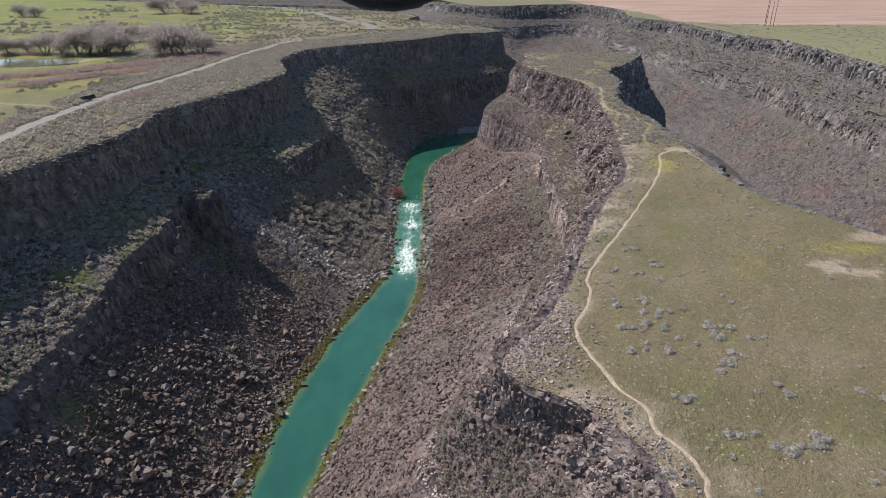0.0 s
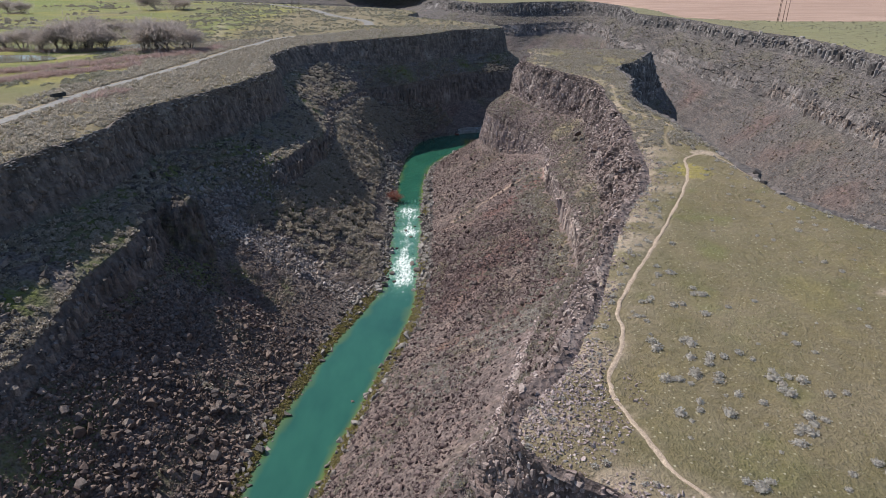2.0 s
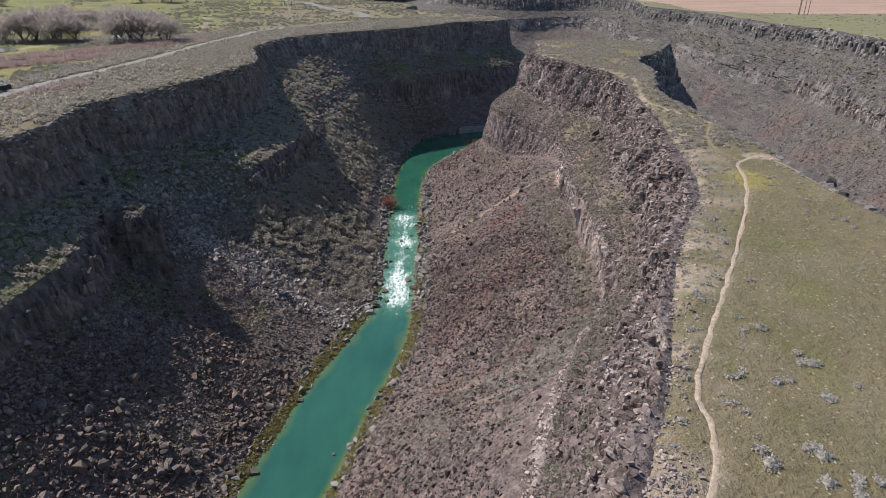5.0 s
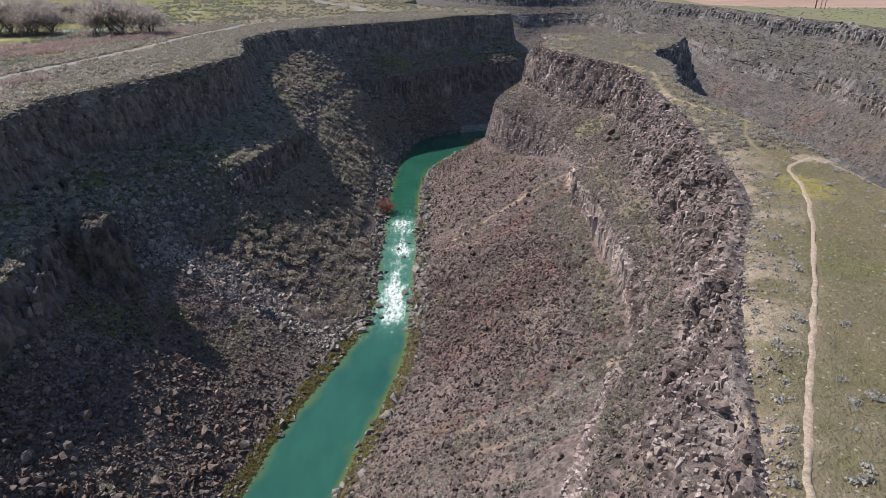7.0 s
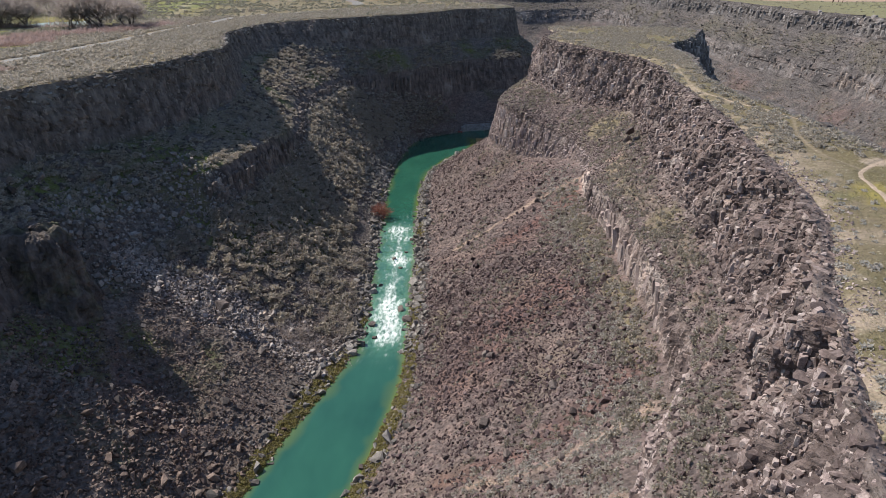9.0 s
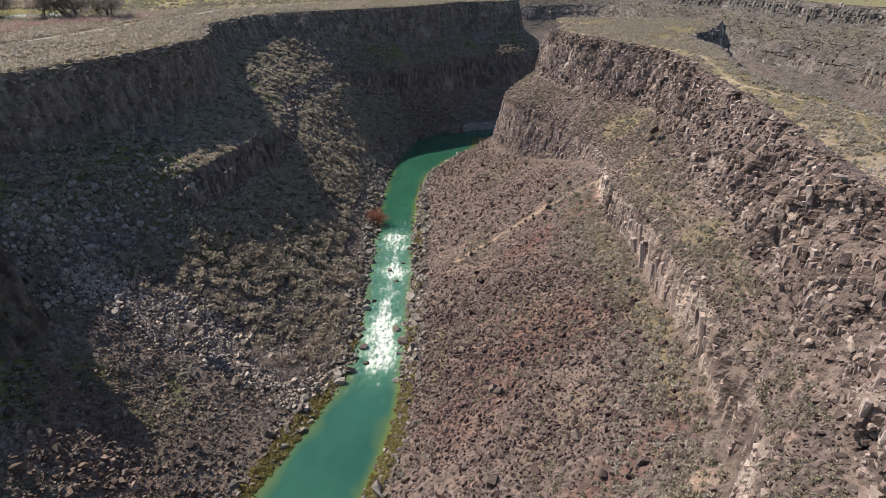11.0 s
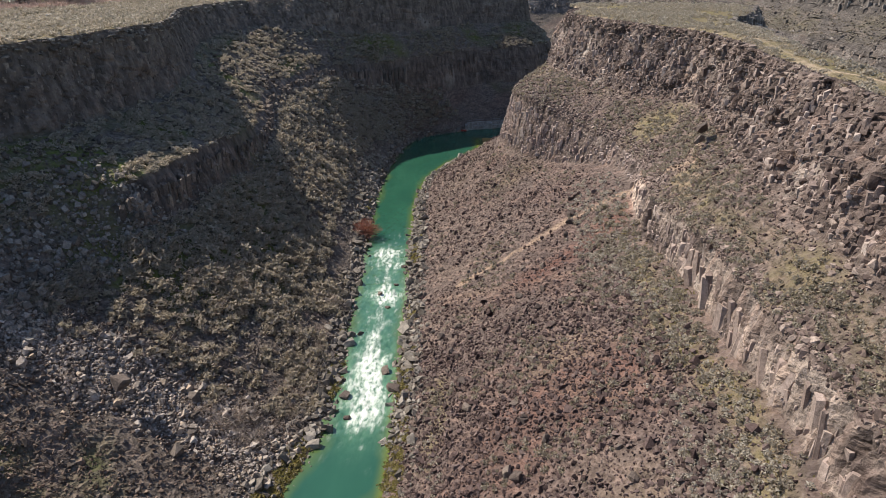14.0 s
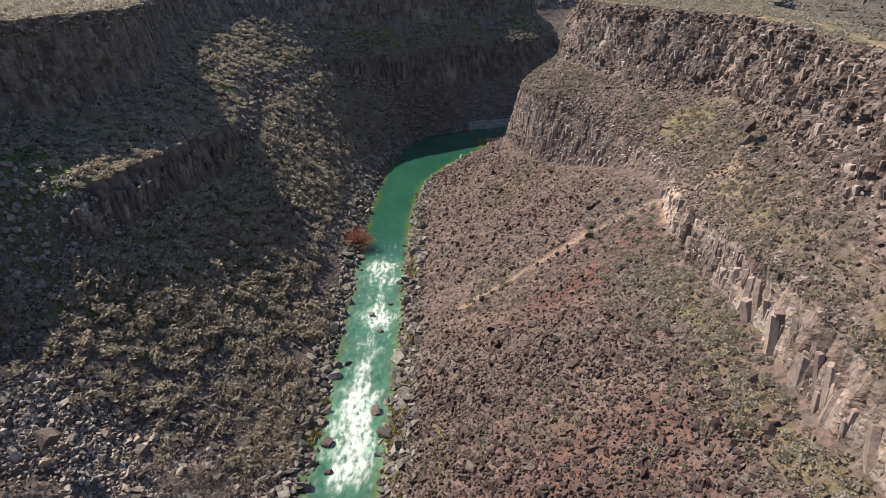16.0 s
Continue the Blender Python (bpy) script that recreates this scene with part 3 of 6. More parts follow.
# the plain beyond the outer wall
def field_material():
    m, nodes, links, b = material("ploughed_and_grass_field")
    field, earth, _, lush = cover_of(m)
    fine = tex(m, "ShaderNodeTexNoise", 1.2, 6)
    rows_ = tex(m, "ShaderNodeTexNoise", 0.25, 4, (0.08, 1, 1))
    g = mix(m, fine.outputs[0], (0.10, 0.10, 0.05), (0.24, 0.21, 0.13))
    g = mix(m, lush, g, mix(m, fine.outputs[0], (0.14, 0.138, 0.068), (0.225, 0.205, 0.115)))
    plough = mix(m, ramp(m, rows_.outputs[0], [(0.35, (0, 0, 0)), (0.65, (1, 1, 1))]), (0.27, 0.175, 0.13), (0.40, 0.275, 0.215))
    g = mix(m, field, g, plough)
    links.new(g, b.inputs["Base Color"])
    bump(m, fine.outputs[0], 0.6, 0.2)
    return m


MAT_FIELD = field_material()
ring = spline(OUTER[1][::-1][:, :2], [24] * (len(OUTER[1]) - 1))
far_a = np.linspace(radians(-68), radians(150), len(ring))
far = np.c_[120 + 3600 * np.cos(far_a), 350 + 3600 * np.sin(far_a)]
w = np.r_[0, np.geomspace(0.0006, 1, 90)]
X = ring[:, 0, None] * (1 - w) + far[:, 0, None] * w
Y = ring[:, 1, None] * (1 - w) + far[:, 1, None] * w
dist = np.hypot(X - ring[:, 0, None], Y - ring[:, 1, None])
Z = RIM + 0.3 * fbm(X / 12, Y / 12, 41) + np.clip(dist / 30, 0, 1) * 1.5 - 0.5 * np.clip(1 - dist / 3, 0, 1)
FIELD_EDGE = stations("100,760 151,575 159,456 183,422 211,410 273,412 700,420")
field = np.clip((Y - np.interp(X, FIELD_EDGE[:, 0], FIELD_EDGE[:, 1])) / 3, 0, 1)
lush = np.clip(0.8 + fbm(X / 15, Y / 15, 43), 0, 1) * np.clip((X - 178) / 6, 0, 1) * (1 - field)
C_far = np.stack([field, 0 * X, 0 * X, lush], -1)
P_far = np.stack([X, Y, Z], -1)
me = grid_mesh("ground_field", P_far, False, C_far)
me.materials.append(MAT_FIELD)
tagged(new("ground_field", me), "reddish ploughed field with a green grass margin", "ground", kind="structure")

# ---- water ----
foot_l, foot_r = edge_of(LEFT[5][:17]), edge_of(RIGHT[5][:20])
ys = np.r_[np.arange(-160, 60, 4.0), np.arange(60, 330, 0.4)]
u = np.linspace(0, 1, 60)
xl, xr = foot_l(ys) - 2.0, foot_r(ys) + 2.0
X = xl[:, None] * (1 - u) + xr[:, None] * u
Y = ys[:, None] * np.ones_like(u)
rapid = np.clip((Y - 162) / 8, 0, 1) * np.clip((238 - Y) / 6, 0, 1)
mid_x = (xl + xr)[:, None] / 2
stage = np.interp(Y, [158, 168, 172, 176, 186, 192, 200, 205, 208, 213, 217, 221, 226, 232, 238], [0.0, 0.25, 0.75, 1.0, 1.0, 0.75, 0.5, 0.45, 0.95, 0.9, 0.55, 0.6, 0.95, 0.7, 0])
width_t = np.interp(Y, [160, 172, 178, 188, 196, 204, 210, 216, 222, 228, 238], [1.9, 3.7, 3.6, 2.8, 2.1, 2.6, 3.9, 2.9, 3.3, 4.2, 2.6])
swing = X - mid_x - 0.5 * np.sin(Y / 8) - 0.3
tongue = np.exp(-(swing / width_t) ** 2)
warp = 0.5 * fbm(X / 2, Y / 2, 58)
streaks = fbm(X / 0.55 + warp, Y / 3.0, 57)
chunks = fbm(X / 1.6 + warp, Y / 1.8, 51)
steps = np.clip(np.sin(Y * 0.95 + 1.2 * fbm(X / 3, Y / 6, 56)) * 0.5 + 0.5, 0, 1) * (Y > 204)
foam = np.clip(rapid * (stage * tongue * 1.9 - 0.75 + 0.75 * streaks + 0.55 * chunks - 0.35 * steps), 0, 1)
wisps = np.clip(2.4 * fbm(X / 0.7 + 2 * warp, Y / 2.2, 55) - 0.75, 0, 1) * np.clip((Y - 162) / 14, 0, 1) * np.clip((245 - Y) / 8, 0, 1)
foam = np.maximum(foam, 0.3 * wisps)
churn = np.clip(rapid * stage * np.exp(-(swing / (width_t + 1.6)) ** 2) * (0.85 + 0.5 * chunks), 0, 1)
shallow = np.clip(0.8 * np.clip(1.5 - (xr[:, None] - 2 - X) / (2.0 + 1.5 * fbm(X / 3, Y / 4, 59)), 0, 1) * np.clip((Y - 284) / 8, 0, 1) * np.clip((318 - Y) / 6, 0, 1) + 0.5 * np.clip(1 - np.abs(X - xr[:, None] + 2) / 1.2, 0, 1), 0, 1)
bank_d = np.minimum(xr[:, None] - 2 - X, X - xl[:, None] - 2)
shallow = np.clip(shallow + 0.55 * np.clip(1.2 - bank_d / (1.4 + 1.6 * np.clip(fbm(X / 4, Y / 6, 60) + 0.3, 0, 1)), 0, 1), 0, 1)
Z = 0.03 * fbm(X / 1.2, Y / 2, 52) + rapid * stage * (0.30 * fbm(X / 1.3, Y / 1.8, 53) + 0.18 * fbm(X / 0.5, Y / 0.6, 54))
me = grid_mesh("water_river", np.stack([X, Y, Z], -1), True, np.stack([foam, shallow, churn, 0 * X], -1))
me.materials.append(MAT_WATER)
tagged(new("water_river", me), "emerald green river with white rapids between boulder banks", "river", kind="structure")


def water_sheet(name, x0, x1, y0, y1, z, label):
    xs, ys_ = np.linspace(x0, x1, 40), np.linspace(y0, y1, 40)
    Xs, Ys = np.meshgrid(xs, ys_)
    me = grid_mesh(name, np.stack([Xs, Ys, z + 0 * Xs], -1), True, np.zeros((*Xs.shape, 4)))
    me.materials.append(MAT_WATER)
    return tagged(new(name, me), label, "water", kind="structure")


water_sheet("water_bend", -30, 104, 329.6, 620, 0.0, "dark green river water in the shaded bend")


# ---- scatter tools ----
def hull_rock(seed, flat=1.0, points=15):
    """An angular block: the hull of a few random points."""
    r = np.random.default_rng(seed)
    bm = bmesh.new()
    p = r.normal(size=(points, 3))
    p /= np.linalg.norm(p, axis=1)[:, None]
    p = np.sign(p) * np.abs(p) ** 0.5 * 0.85 * r.uniform(0.75, 1.05, (points, 1)) * np.array([1.0, r.uniform(0.65, 1.0), flat * r.uniform(0.55, 0.95)])
    for q in p:
        bm.verts.new(q)
    res = bmesh.ops.convex_hull(bm, input=bm.verts)
    loose = [v for v in bm.verts if not v.link_faces]
    bmesh.ops.delete(bm, geom=loose, context="VERTS")
    bmesh.ops.triangulate(bm, faces=bm.faces)
    bm.verts.index_update()
    v = np.array([list(q.co) for q in bm.verts])
    f = np.array([[q.index for q in fc.verts] for fc in bm.faces])
    bm.free()
    return v, f


def chunk_shape(seed):
    """A block split off along joints: a crooked box with broken corners."""
    r = np.random.default_rng(seed)
    p = []
    for c in ((a, b, e) for a in (-1, 1) for b in (-1, 1) for e in (-1, 1)):
        q = np.array(c) * r.uniform(0.62, 1.0, 3)
        p += [q] if r.random() < 0.45 else [q * [0.6, 1, 1], q * [1, 0.7, 1], q * [1, 1, 0.6]]
    bm = bmesh.new()
    for q in p:
        bm.verts.new(q)
    bmesh.ops.convex_hull(bm, input=bm.verts)
    bmesh.ops.delete(bm, geom=[v for v in bm.verts if not v.link_faces], context="VERTS")
    bmesh.ops.triangulate(bm, faces=bm.faces)
    bm.verts.index_update()
    v = np.array([list(q.co) for q in bm.verts])
    f = np.array([[q.index for q in fc.verts] for fc in bm.faces])
    bm.free()
    return v, f


def column_shape(seed):
    """A broken basalt column, six-sided, one unit high and about one across."""
    r = np.random.default_rng(seed)
    n = 6
    a = np.arange(n) * 2 * np.pi / n + r.uniform(-0.25, 0.25, n)
    rad = 0.5 * r.uniform(0.8, 1.15, n)
    levels = [0, 0.45 + r.uniform(-0.1, 0.1), 1.0]
    v = []
    for k, h in enumerate(levels):
        s = (1.12, 1.0, 0.86)[k]
        dx, dy = r.uniform(-0.06, 0.06, 2)
        v += [[rad[i] * s * math.cos(a[i]) + dx, rad[i] * s * math.sin(a[i]) + dy, h + (r.uniform(-0.09, 0.05) if k == 2 else 0)] for i in range(n)]
    v.append([0, 0, 1.0 + r.uniform(-0.04, 0.05)])
    f = []
    for k in (0, 1):
        for i in range(n):
            j = (i + 1) % n
            f += [[k * n + i, k * n + j, k * n + n + j], [k * n + i, k * n + n + j, k * n + n + i]]
    f += [[2 * n + i, 2 * n + (i + 1) % n, 3 * n] for i in range(n)]
    return np.array(v), np.array(f)


def bush_shape(seed, blades, tall=0.85, thin=0.16, long=0.34, core=1.0, rings=((9, 0.80, -0.05), (9, 0.98, 0.30), (8, 0.72, 0.66), (4, 0.30, 0.86))):
    """A bush: a lumpy dome with pointed tufts standing out of it; one unit in radius."""
    r = np.random.default_rng(seed)
    v, f = [], []
    if core:
        start = []
        for n, rad, h in rings:
            start.append(len(v))
            a = np.arange(n) * 2 * np.pi / n + r.uniform(0, 1)
            q = core * rad * r.uniform(0.72, 1.12, n)
            v += [np.array([q[k] * math.cos(a[k]), q[k] * math.sin(a[k]), (h + r.uniform(-0.13, 0.13)) * tall * core]) for k in range(n)]
        for lo in range(3):
            (n, _, _), (m, _, _) = rings[lo], rings[lo + 1]
            for k in range(n):
                a, b = start[lo] + k, start[lo] + (k + 1) % n
                c, e = start[lo + 1] + k * m // n, start[lo + 1] + ((k + 1) * m // n) % m
                f.append([a, b, c])
                if c != e:
                    f.append([b, e, c])
        f += [[start[3], start[3] + 1, start[3] + 2], [start[3], start[3] + 2, start[3] + 3]]
    for n in range(blades):
        az, el = r.uniform(0, 2 * np.pi), np.arcsin(r.uniform(0.0, 1.0))
        rad = r.uniform(0.7, 0.98) * core if core else r.uniform(0.2, 1.0)
        d = np.array([math.cos(az) * math.cos(el), math.sin(az) * math.cos(el), math.sin(el)])
        c = d * rad * np.array([0.9, 0.9, 0.85 * tall])
        tip = d + r.normal(0, 0.35, 3)
        tip[2] += 0.3
        tip /= np.linalg.norm(tip)
        side = np.cross(tip, r.normal(size=3))
        side /= np.linalg.norm(side)
        w, l = thin * r.uniform(0.6, 1.3), long * r.uniform(0.6, 1.3)
        k = len(v)
        v += [c - side * w * 0.6, c + side * w * 0.6, c + tip * l + side * w * 0.35, c + tip * l - side * w * 0.35]
        f += [[k, k + 1, k + 2], [k, k + 2, k + 3]]
    v = np.array(v)
    v[:, 2] = np.maximum(v[:, 2], -0.08)
    return v, np.array(f)


def fluff_shape(seed, tufts, leaf=1.0):
    """A loose bush: small leafy tufts set at all angles through a dome; one unit in radius."""
    r = np.random.default_rng(seed)
    v = []
    for n in range(tufts):
        az, up = r.uniform(0, 2 * np.pi), r.uniform(0.02, 1.0)
        rad = r.uniform(0.45, 1.0) * r.uniform(0.85, 1.1)
        flat = math.sqrt(1 - up * up)
        c = np.array([rad * flat * math.cos(az), rad * flat * math.sin(az), 0.9 * rad * up])
        a, b = r.normal(size=3), r.normal(size=3)
        a[2] += 0.4
        a /= np.linalg.norm(a)
        b -= a * (a @ b)
        b /= np.linalg.norm(b)
        l, w = leaf * r.uniform(0.24, 0.44), leaf * r.uniform(0.14, 0.24)
        v += [c - a * l * 0.5 - b * w, c - a * l * 0.5 + b * w, c + a * l]
    v = np.array(v)
    v[:, 2] = np.maximum(v[:, 2], -0.05)
    return v, np.arange(len(v)).reshape(-1, 3)


def joined(a, b):
    """Two shapes as one."""
    return np.vstack([a[0], b[0]]), np.vstack([a[1], b[1] + len(a[0])])


def sample(P, n, weight, r):
    """n places on a grid of points, by area times weight: place, normal and cell."""
    a, b, c = P[:-1, :-1], P[:-1, 1:], P[1:, :-1]
    nor = np.cross(b - a, c - a)
    area = np.linalg.norm(nor, axis=-1)
    w = (area * weight[:-1, :-1]).ravel()
    pick = r.choice(w.size, n, p=w / w.sum())
    i, j = np.unravel_index(pick, area.shape)
    s, t = r.random((2, n, 1))
    pos = (P[i, j] * (1 - s) + P[i + 1, j] * s) * (1 - t) + (P[i, j + 1] * (1 - s) + P[i + 1, j + 1] * s) * t
    up = nor[i, j] / (area[i, j][:, None] + 1e-9)
    up *= np.sign(up[:, 2:3] + 1e-6)
    return pos, up, i, j


def spin(n, r, tumble=1.0):
    """Random turns: about the upright, and tumbled by some share."""
    az, tx, ty = r.uniform(0, 2 * np.pi, n), r.normal(0, 0.6 * tumble, n), r.normal(0, 0.6 * tumble, n)
    c, s = np.cos(az), np.sin(az)
    zero, one = np.zeros(n), np.ones(n)
    rz = np.stack([np.stack([c, -s, zero], -1), np.stack([s, c, zero], -1), np.stack([zero, zero, one], -1)], -2)
    rx = np.stack([np.stack([one, zero, zero], -1), np.stack([zero, np.cos(tx), -np.sin(tx)], -1), np.stack([zero, np.sin(tx), np.cos(tx)], -1)], -2)
    ry = np.stack([np.stack([np.cos(ty), zero, np.sin(ty)], -1), np.stack([zero, one, zero], -1), np.stack([-np.sin(ty), zero, np.cos(ty)], -1)], -2)
    return rz @ rx @ ry


def strew(name, shapes, pos, size, turns, mat, label, category, smooth=False):
    """Many small pieces joined into one object of kind stuff."""
    kinds = np.arange(len(pos)) % len(shapes)
    V, F, base = [], [], 0
    size = np.asarray(size)
    size = size[:, None] * np.ones(3) if size.ndim == 1 else size
    for k, (v, f) in enumerate(shapes):
        on = kinds == k
        if not on.any():
            continue
        q = np.einsum("nij,nvj->nvi", turns[on], v[None] * size[on][:, None, :]) + pos[on][:, None, :]
        n = on.sum()
        V.append(q.reshape(-1, 3))
        F.append((f[None] + (np.arange(n) * len(v))[:, None, None]).reshape(-1, 3) + base)
        base += n * len(v)
    me = bpy.data.meshes.new(name)
    fill_mesh(me, np.vstack(V), np.vstack(F), smooth)
    me.materials.append(mat)
    return tagged(new(name, me), label, category, kind="stuff")


def shape_mesh(name, shape, mat):
    me = bpy.data.meshes.new(name)
    fill_mesh(me, *shape)
    me.materials.append(mat)
    return me


def place(name, me, pos, size, turn, parent=None, label="", category="", group=""):
    ob = new(name, me)
    s = np.asarray(size) * np.ones(3)
    m = Matrix([[*(turn[i] * s), pos[i]] for i in range(3)] + [[0, 0, 0, 1]])
    ob.matrix_world = m
    if parent:
        ob.parent = parent
    return tagged(ob, label, category, group)


def part(name, bm, mat, parent, label=""):
    me = bpy.data.meshes.new(name)
    bm.to_mesh(me)
    bm.free()
    me.materials.append(mat)
    ob = new(name, me)
    ob.parent = parent
    return tagged(ob, label)


def piece_material(name, colours, scale=2.0, rough=0.9, random_of="island", bumpy=0.6, moss=None, leaf=0.0):
    """Colour differs from piece to piece, with fine grain on each."""
    m, nodes, links, b = material(name, rough)
    if random_of == "island":
        g = nodes.new("ShaderNodeNewGeometry").outputs["Random Per Island"]
    else:
        g = nodes.new("ShaderNodeObjectInfo").outputs["Random"]
    n = len(colours)
    c = ramp(m, g, [(i / max(1, n - 1), k) for i, k in enumerate(colours)])
    t = tex(m, "ShaderNodeTexNoise", scale, 6)
    c = mix(m, 0.85, c, ramp(m, t.outputs[0], [(0.3, (0.42, 0.42, 0.42)), (0.7, (1.0, 1.0, 1.0))]), "MULTIPLY")
    if bumpy:
        grain = tex(m, "ShaderNodeTexNoise", scale * 4.5, 4)
        c = mix(m, 0.8, c, ramp(m, grain.outputs[0], [(0.34, (0.55, 0.53, 0.52)), (0.62, (1.15, 1.13, 1.12))]), "MULTIPLY")
    if moss:
        big = tex(m, "ShaderNodeTexNoise", 0.35, 3)
        c = mix(m, ramp(m, big.outputs[0], [(0.5, (0, 0, 0)), (0.66, (0.6, 0.6, 0.6))]), c, moss)
    links.new(c, b.inputs["Base Color"])
    if bumpy:
        bump(m, t.outputs[0], bumpy, 0.12)
    if leaf:
        thin, both = nodes.new("ShaderNodeBsdfTranslucent"), nodes.new("ShaderNodeMixShader")
        links.new(c, thin.inputs["Color"])
        both.inputs[0].default_value = leaf
        links.new(b.outputs[0], both.inputs[1])
        links.new(thin.outputs[0], both.inputs[2])
        links.new(both.outputs[0], nodes["Material Output"].inputs["Surface"])
    return m


MAT_ROCK_GREY = piece_material("grey_basalt_boulders", [(0.082, 0.068, 0.062), (0.140, 0.120, 0.110), (0.200, 0.172, 0.157), (0.28, 0.246, 0.222)])
MAT_ROCK_RED = piece_material("reddish_basalt_boulders", [(0.064, 0.0446, 0.0446), (0.118, 0.0834, 0.0815), (0.173, 0.126, 0.122), (0.272, 0.21, 0.2)])
MAT_ROCK_PALE = piece_material("pale_fresh_rubble", [(0.264, 0.229, 0.209), (0.451, 0.398, 0.365), (0.594, 0.533, 0.493), (0.572, 0.462, 0.363)])
MAT_BLOCK = piece_material("weathered_cliff_blocks", [(0.11, 0.083, 0.078), (0.20, 0.153, 0.142), (0.29, 0.226, 0.206), (0.42, 0.345, 0.31)], 1.2)
MAT_BLOCK_OBJ = piece_material("weathered_cliff_block", [(0.11, 0.083, 0.078), (0.20, 0.153, 0.142), (0.29, 0.226, 0.206), (0.42, 0.345, 0.31)], 1.2, random_of="object")
MAT_CLIFF = piece_material("jointed_pinkish_basalt", [(0.22, 0.172, 0.16), (0.38, 0.302, 0.282), (0.50, 0.41, 0.38), (0.60, 0.51, 0.47)], 2.2, moss=(0.26, 0.195, 0.18))
MAT_PALE_CLIFF = piece_material("pale_pinkish_tan_basalt", [(0.232, 0.178, 0.162), (0.378, 0.299, 0.269), (0.464, 0.374, 0.338), (0.516, 0.425, 0.385)], 2.2, moss=(0.36, 0.28, 0.255))
MAT_GREY_CLIFF = piece_material("jointed_grey_basalt", [(0.11, 0.097, 0.092), (0.19, 0.17, 0.16), (0.27, 0.243, 0.23), (0.44, 0.40, 0.375)], 1.6)
MAT_ROCK_DARK = piece_material("dark_basalt_rubble", [(0.098, 0.0725, 0.0621), (0.175, 0.13, 0.11), (0.252, 0.191, 0.161), (0.379, 0.29, 0.242)])
MAT_ROCK_BANK = piece_material("light_grey_bank_boulders", [(0.12, 0.108, 0.098), (0.22, 0.20, 0.183), (0.32, 0.293, 0.268), (0.42, 0.39, 0.355)])
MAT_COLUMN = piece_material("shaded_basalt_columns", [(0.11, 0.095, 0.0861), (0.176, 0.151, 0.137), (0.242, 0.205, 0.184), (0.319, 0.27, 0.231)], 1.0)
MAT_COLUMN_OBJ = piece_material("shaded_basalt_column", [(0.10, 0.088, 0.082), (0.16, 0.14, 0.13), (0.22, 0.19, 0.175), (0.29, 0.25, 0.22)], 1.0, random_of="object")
MAT_COLUMN_PALE = piece_material("pale_basalt_columns", [(0.17, 0.135, 0.12), (0.27, 0.22, 0.19), (0.37, 0.305, 0.265), (0.46, 0.385, 0.335)], 1.0)
MAT_BOULDER = piece_material("large_basalt_boulder", [(0.13, 0.105, 0.098), (0.20, 0.165, 0.15), (0.27, 0.225, 0.20)], 2.0, random_of="object")
MAT_SAGE = piece_material("grey_green_sagebrush", [(0.3, 0.281, 0.206), (0.375, 0.356, 0.269), (0.45, 0.419, 0.331), (0.525, 0.488, 0.4)], 5, 0.95, bumpy=0, leaf=0.45)
MAT_SAGE_NEAR = piece_material("pale_grey_sagebrush", [(0.38, 0.332, 0.255), (0.484, 0.426, 0.341), (0.577, 0.508, 0.422), (0.655, 0.583, 0.509)], 5, 0.95, bumpy=0, leaf=0.5)
MAT_SAGE_HEAD = piece_material("silvery_sagebrush", [(0.471, 0.426, 0.359), (0.57, 0.517, 0.449), (0.657, 0.603, 0.532), (0.743, 0.688, 0.622)], 5, 0.95, bumpy=0, leaf=0.5)
MAT_SAGE_DRY = piece_material("dry_grey_brush", [(0.325, 0.28, 0.234), (0.429, 0.377, 0.319), (0.507, 0.455, 0.39), (0.364, 0.332, 0.208)], 5, 0.95, bumpy=0, leaf=0.45)
MAT_HERB = piece_material("yellow_green_herbs", [(0.264, 0.237, 0.0715), (0.341, 0.303, 0.116), (0.396, 0.341, 0.176), (0.462, 0.396, 0.231)], 6, 0.95, bumpy=0, leaf=0.5)
MAT_TUFT = piece_material("straw_and_green_tufts", [(0.22, 0.21, 0.07), (0.36, 0.32, 0.16), (0.48, 0.43, 0.27), (0.56, 0.52, 0.38)], 6, 0.95, bumpy=0, leaf=0.5)
MAT_PINK = piece_material("pinkish_willow_twigs", [(0.44, 0.30, 0.27), (0.52, 0.38, 0.35), (0.56, 0.44, 0.40)], 6, 0.95, bumpy=0, leaf=0.6)
MAT_RED_TWIG = piece_material("red_willow_twigs", [(0.238, 0.091, 0.070), (0.364, 0.154, 0.119), (0.462, 0.224, 0.168)], 6, 0.95, bumpy=0, leaf=0.4)
MAT_TWIG = piece_material("bare_grey_twigs", [(0.42, 0.35, 0.315), (0.50, 0.43, 0.39), (0.56, 0.49, 0.45)], 6, 0.95, bumpy=0, leaf=0.6)
MAT_BARK = piece_material("grey_tree_bark", [(0.12, 0.10, 0.085), (0.19, 0.16, 0.14)], 3, 0.95)
MAT_GRAVEL = piece_material("grey_gravel_road", [(0.27, 0.255, 0.24), (0.33, 0.315, 0.29)], 1.5)
MAT_DUST = piece_material("pale_trodden_earth", [(0.46, 0.36, 0.27), (0.52, 0.41, 0.31)], 2.5)
MAT_CONCRETE = piece_material("weathered_concrete", [(0.38, 0.40, 0.40), (0.46, 0.48, 0.48)], 0.8)
MAT_BOOM = piece_material("faded_red_plastic", [(0.42, 0.05, 0.04), (0.5, 0.07, 0.05)], 2, 0.6)
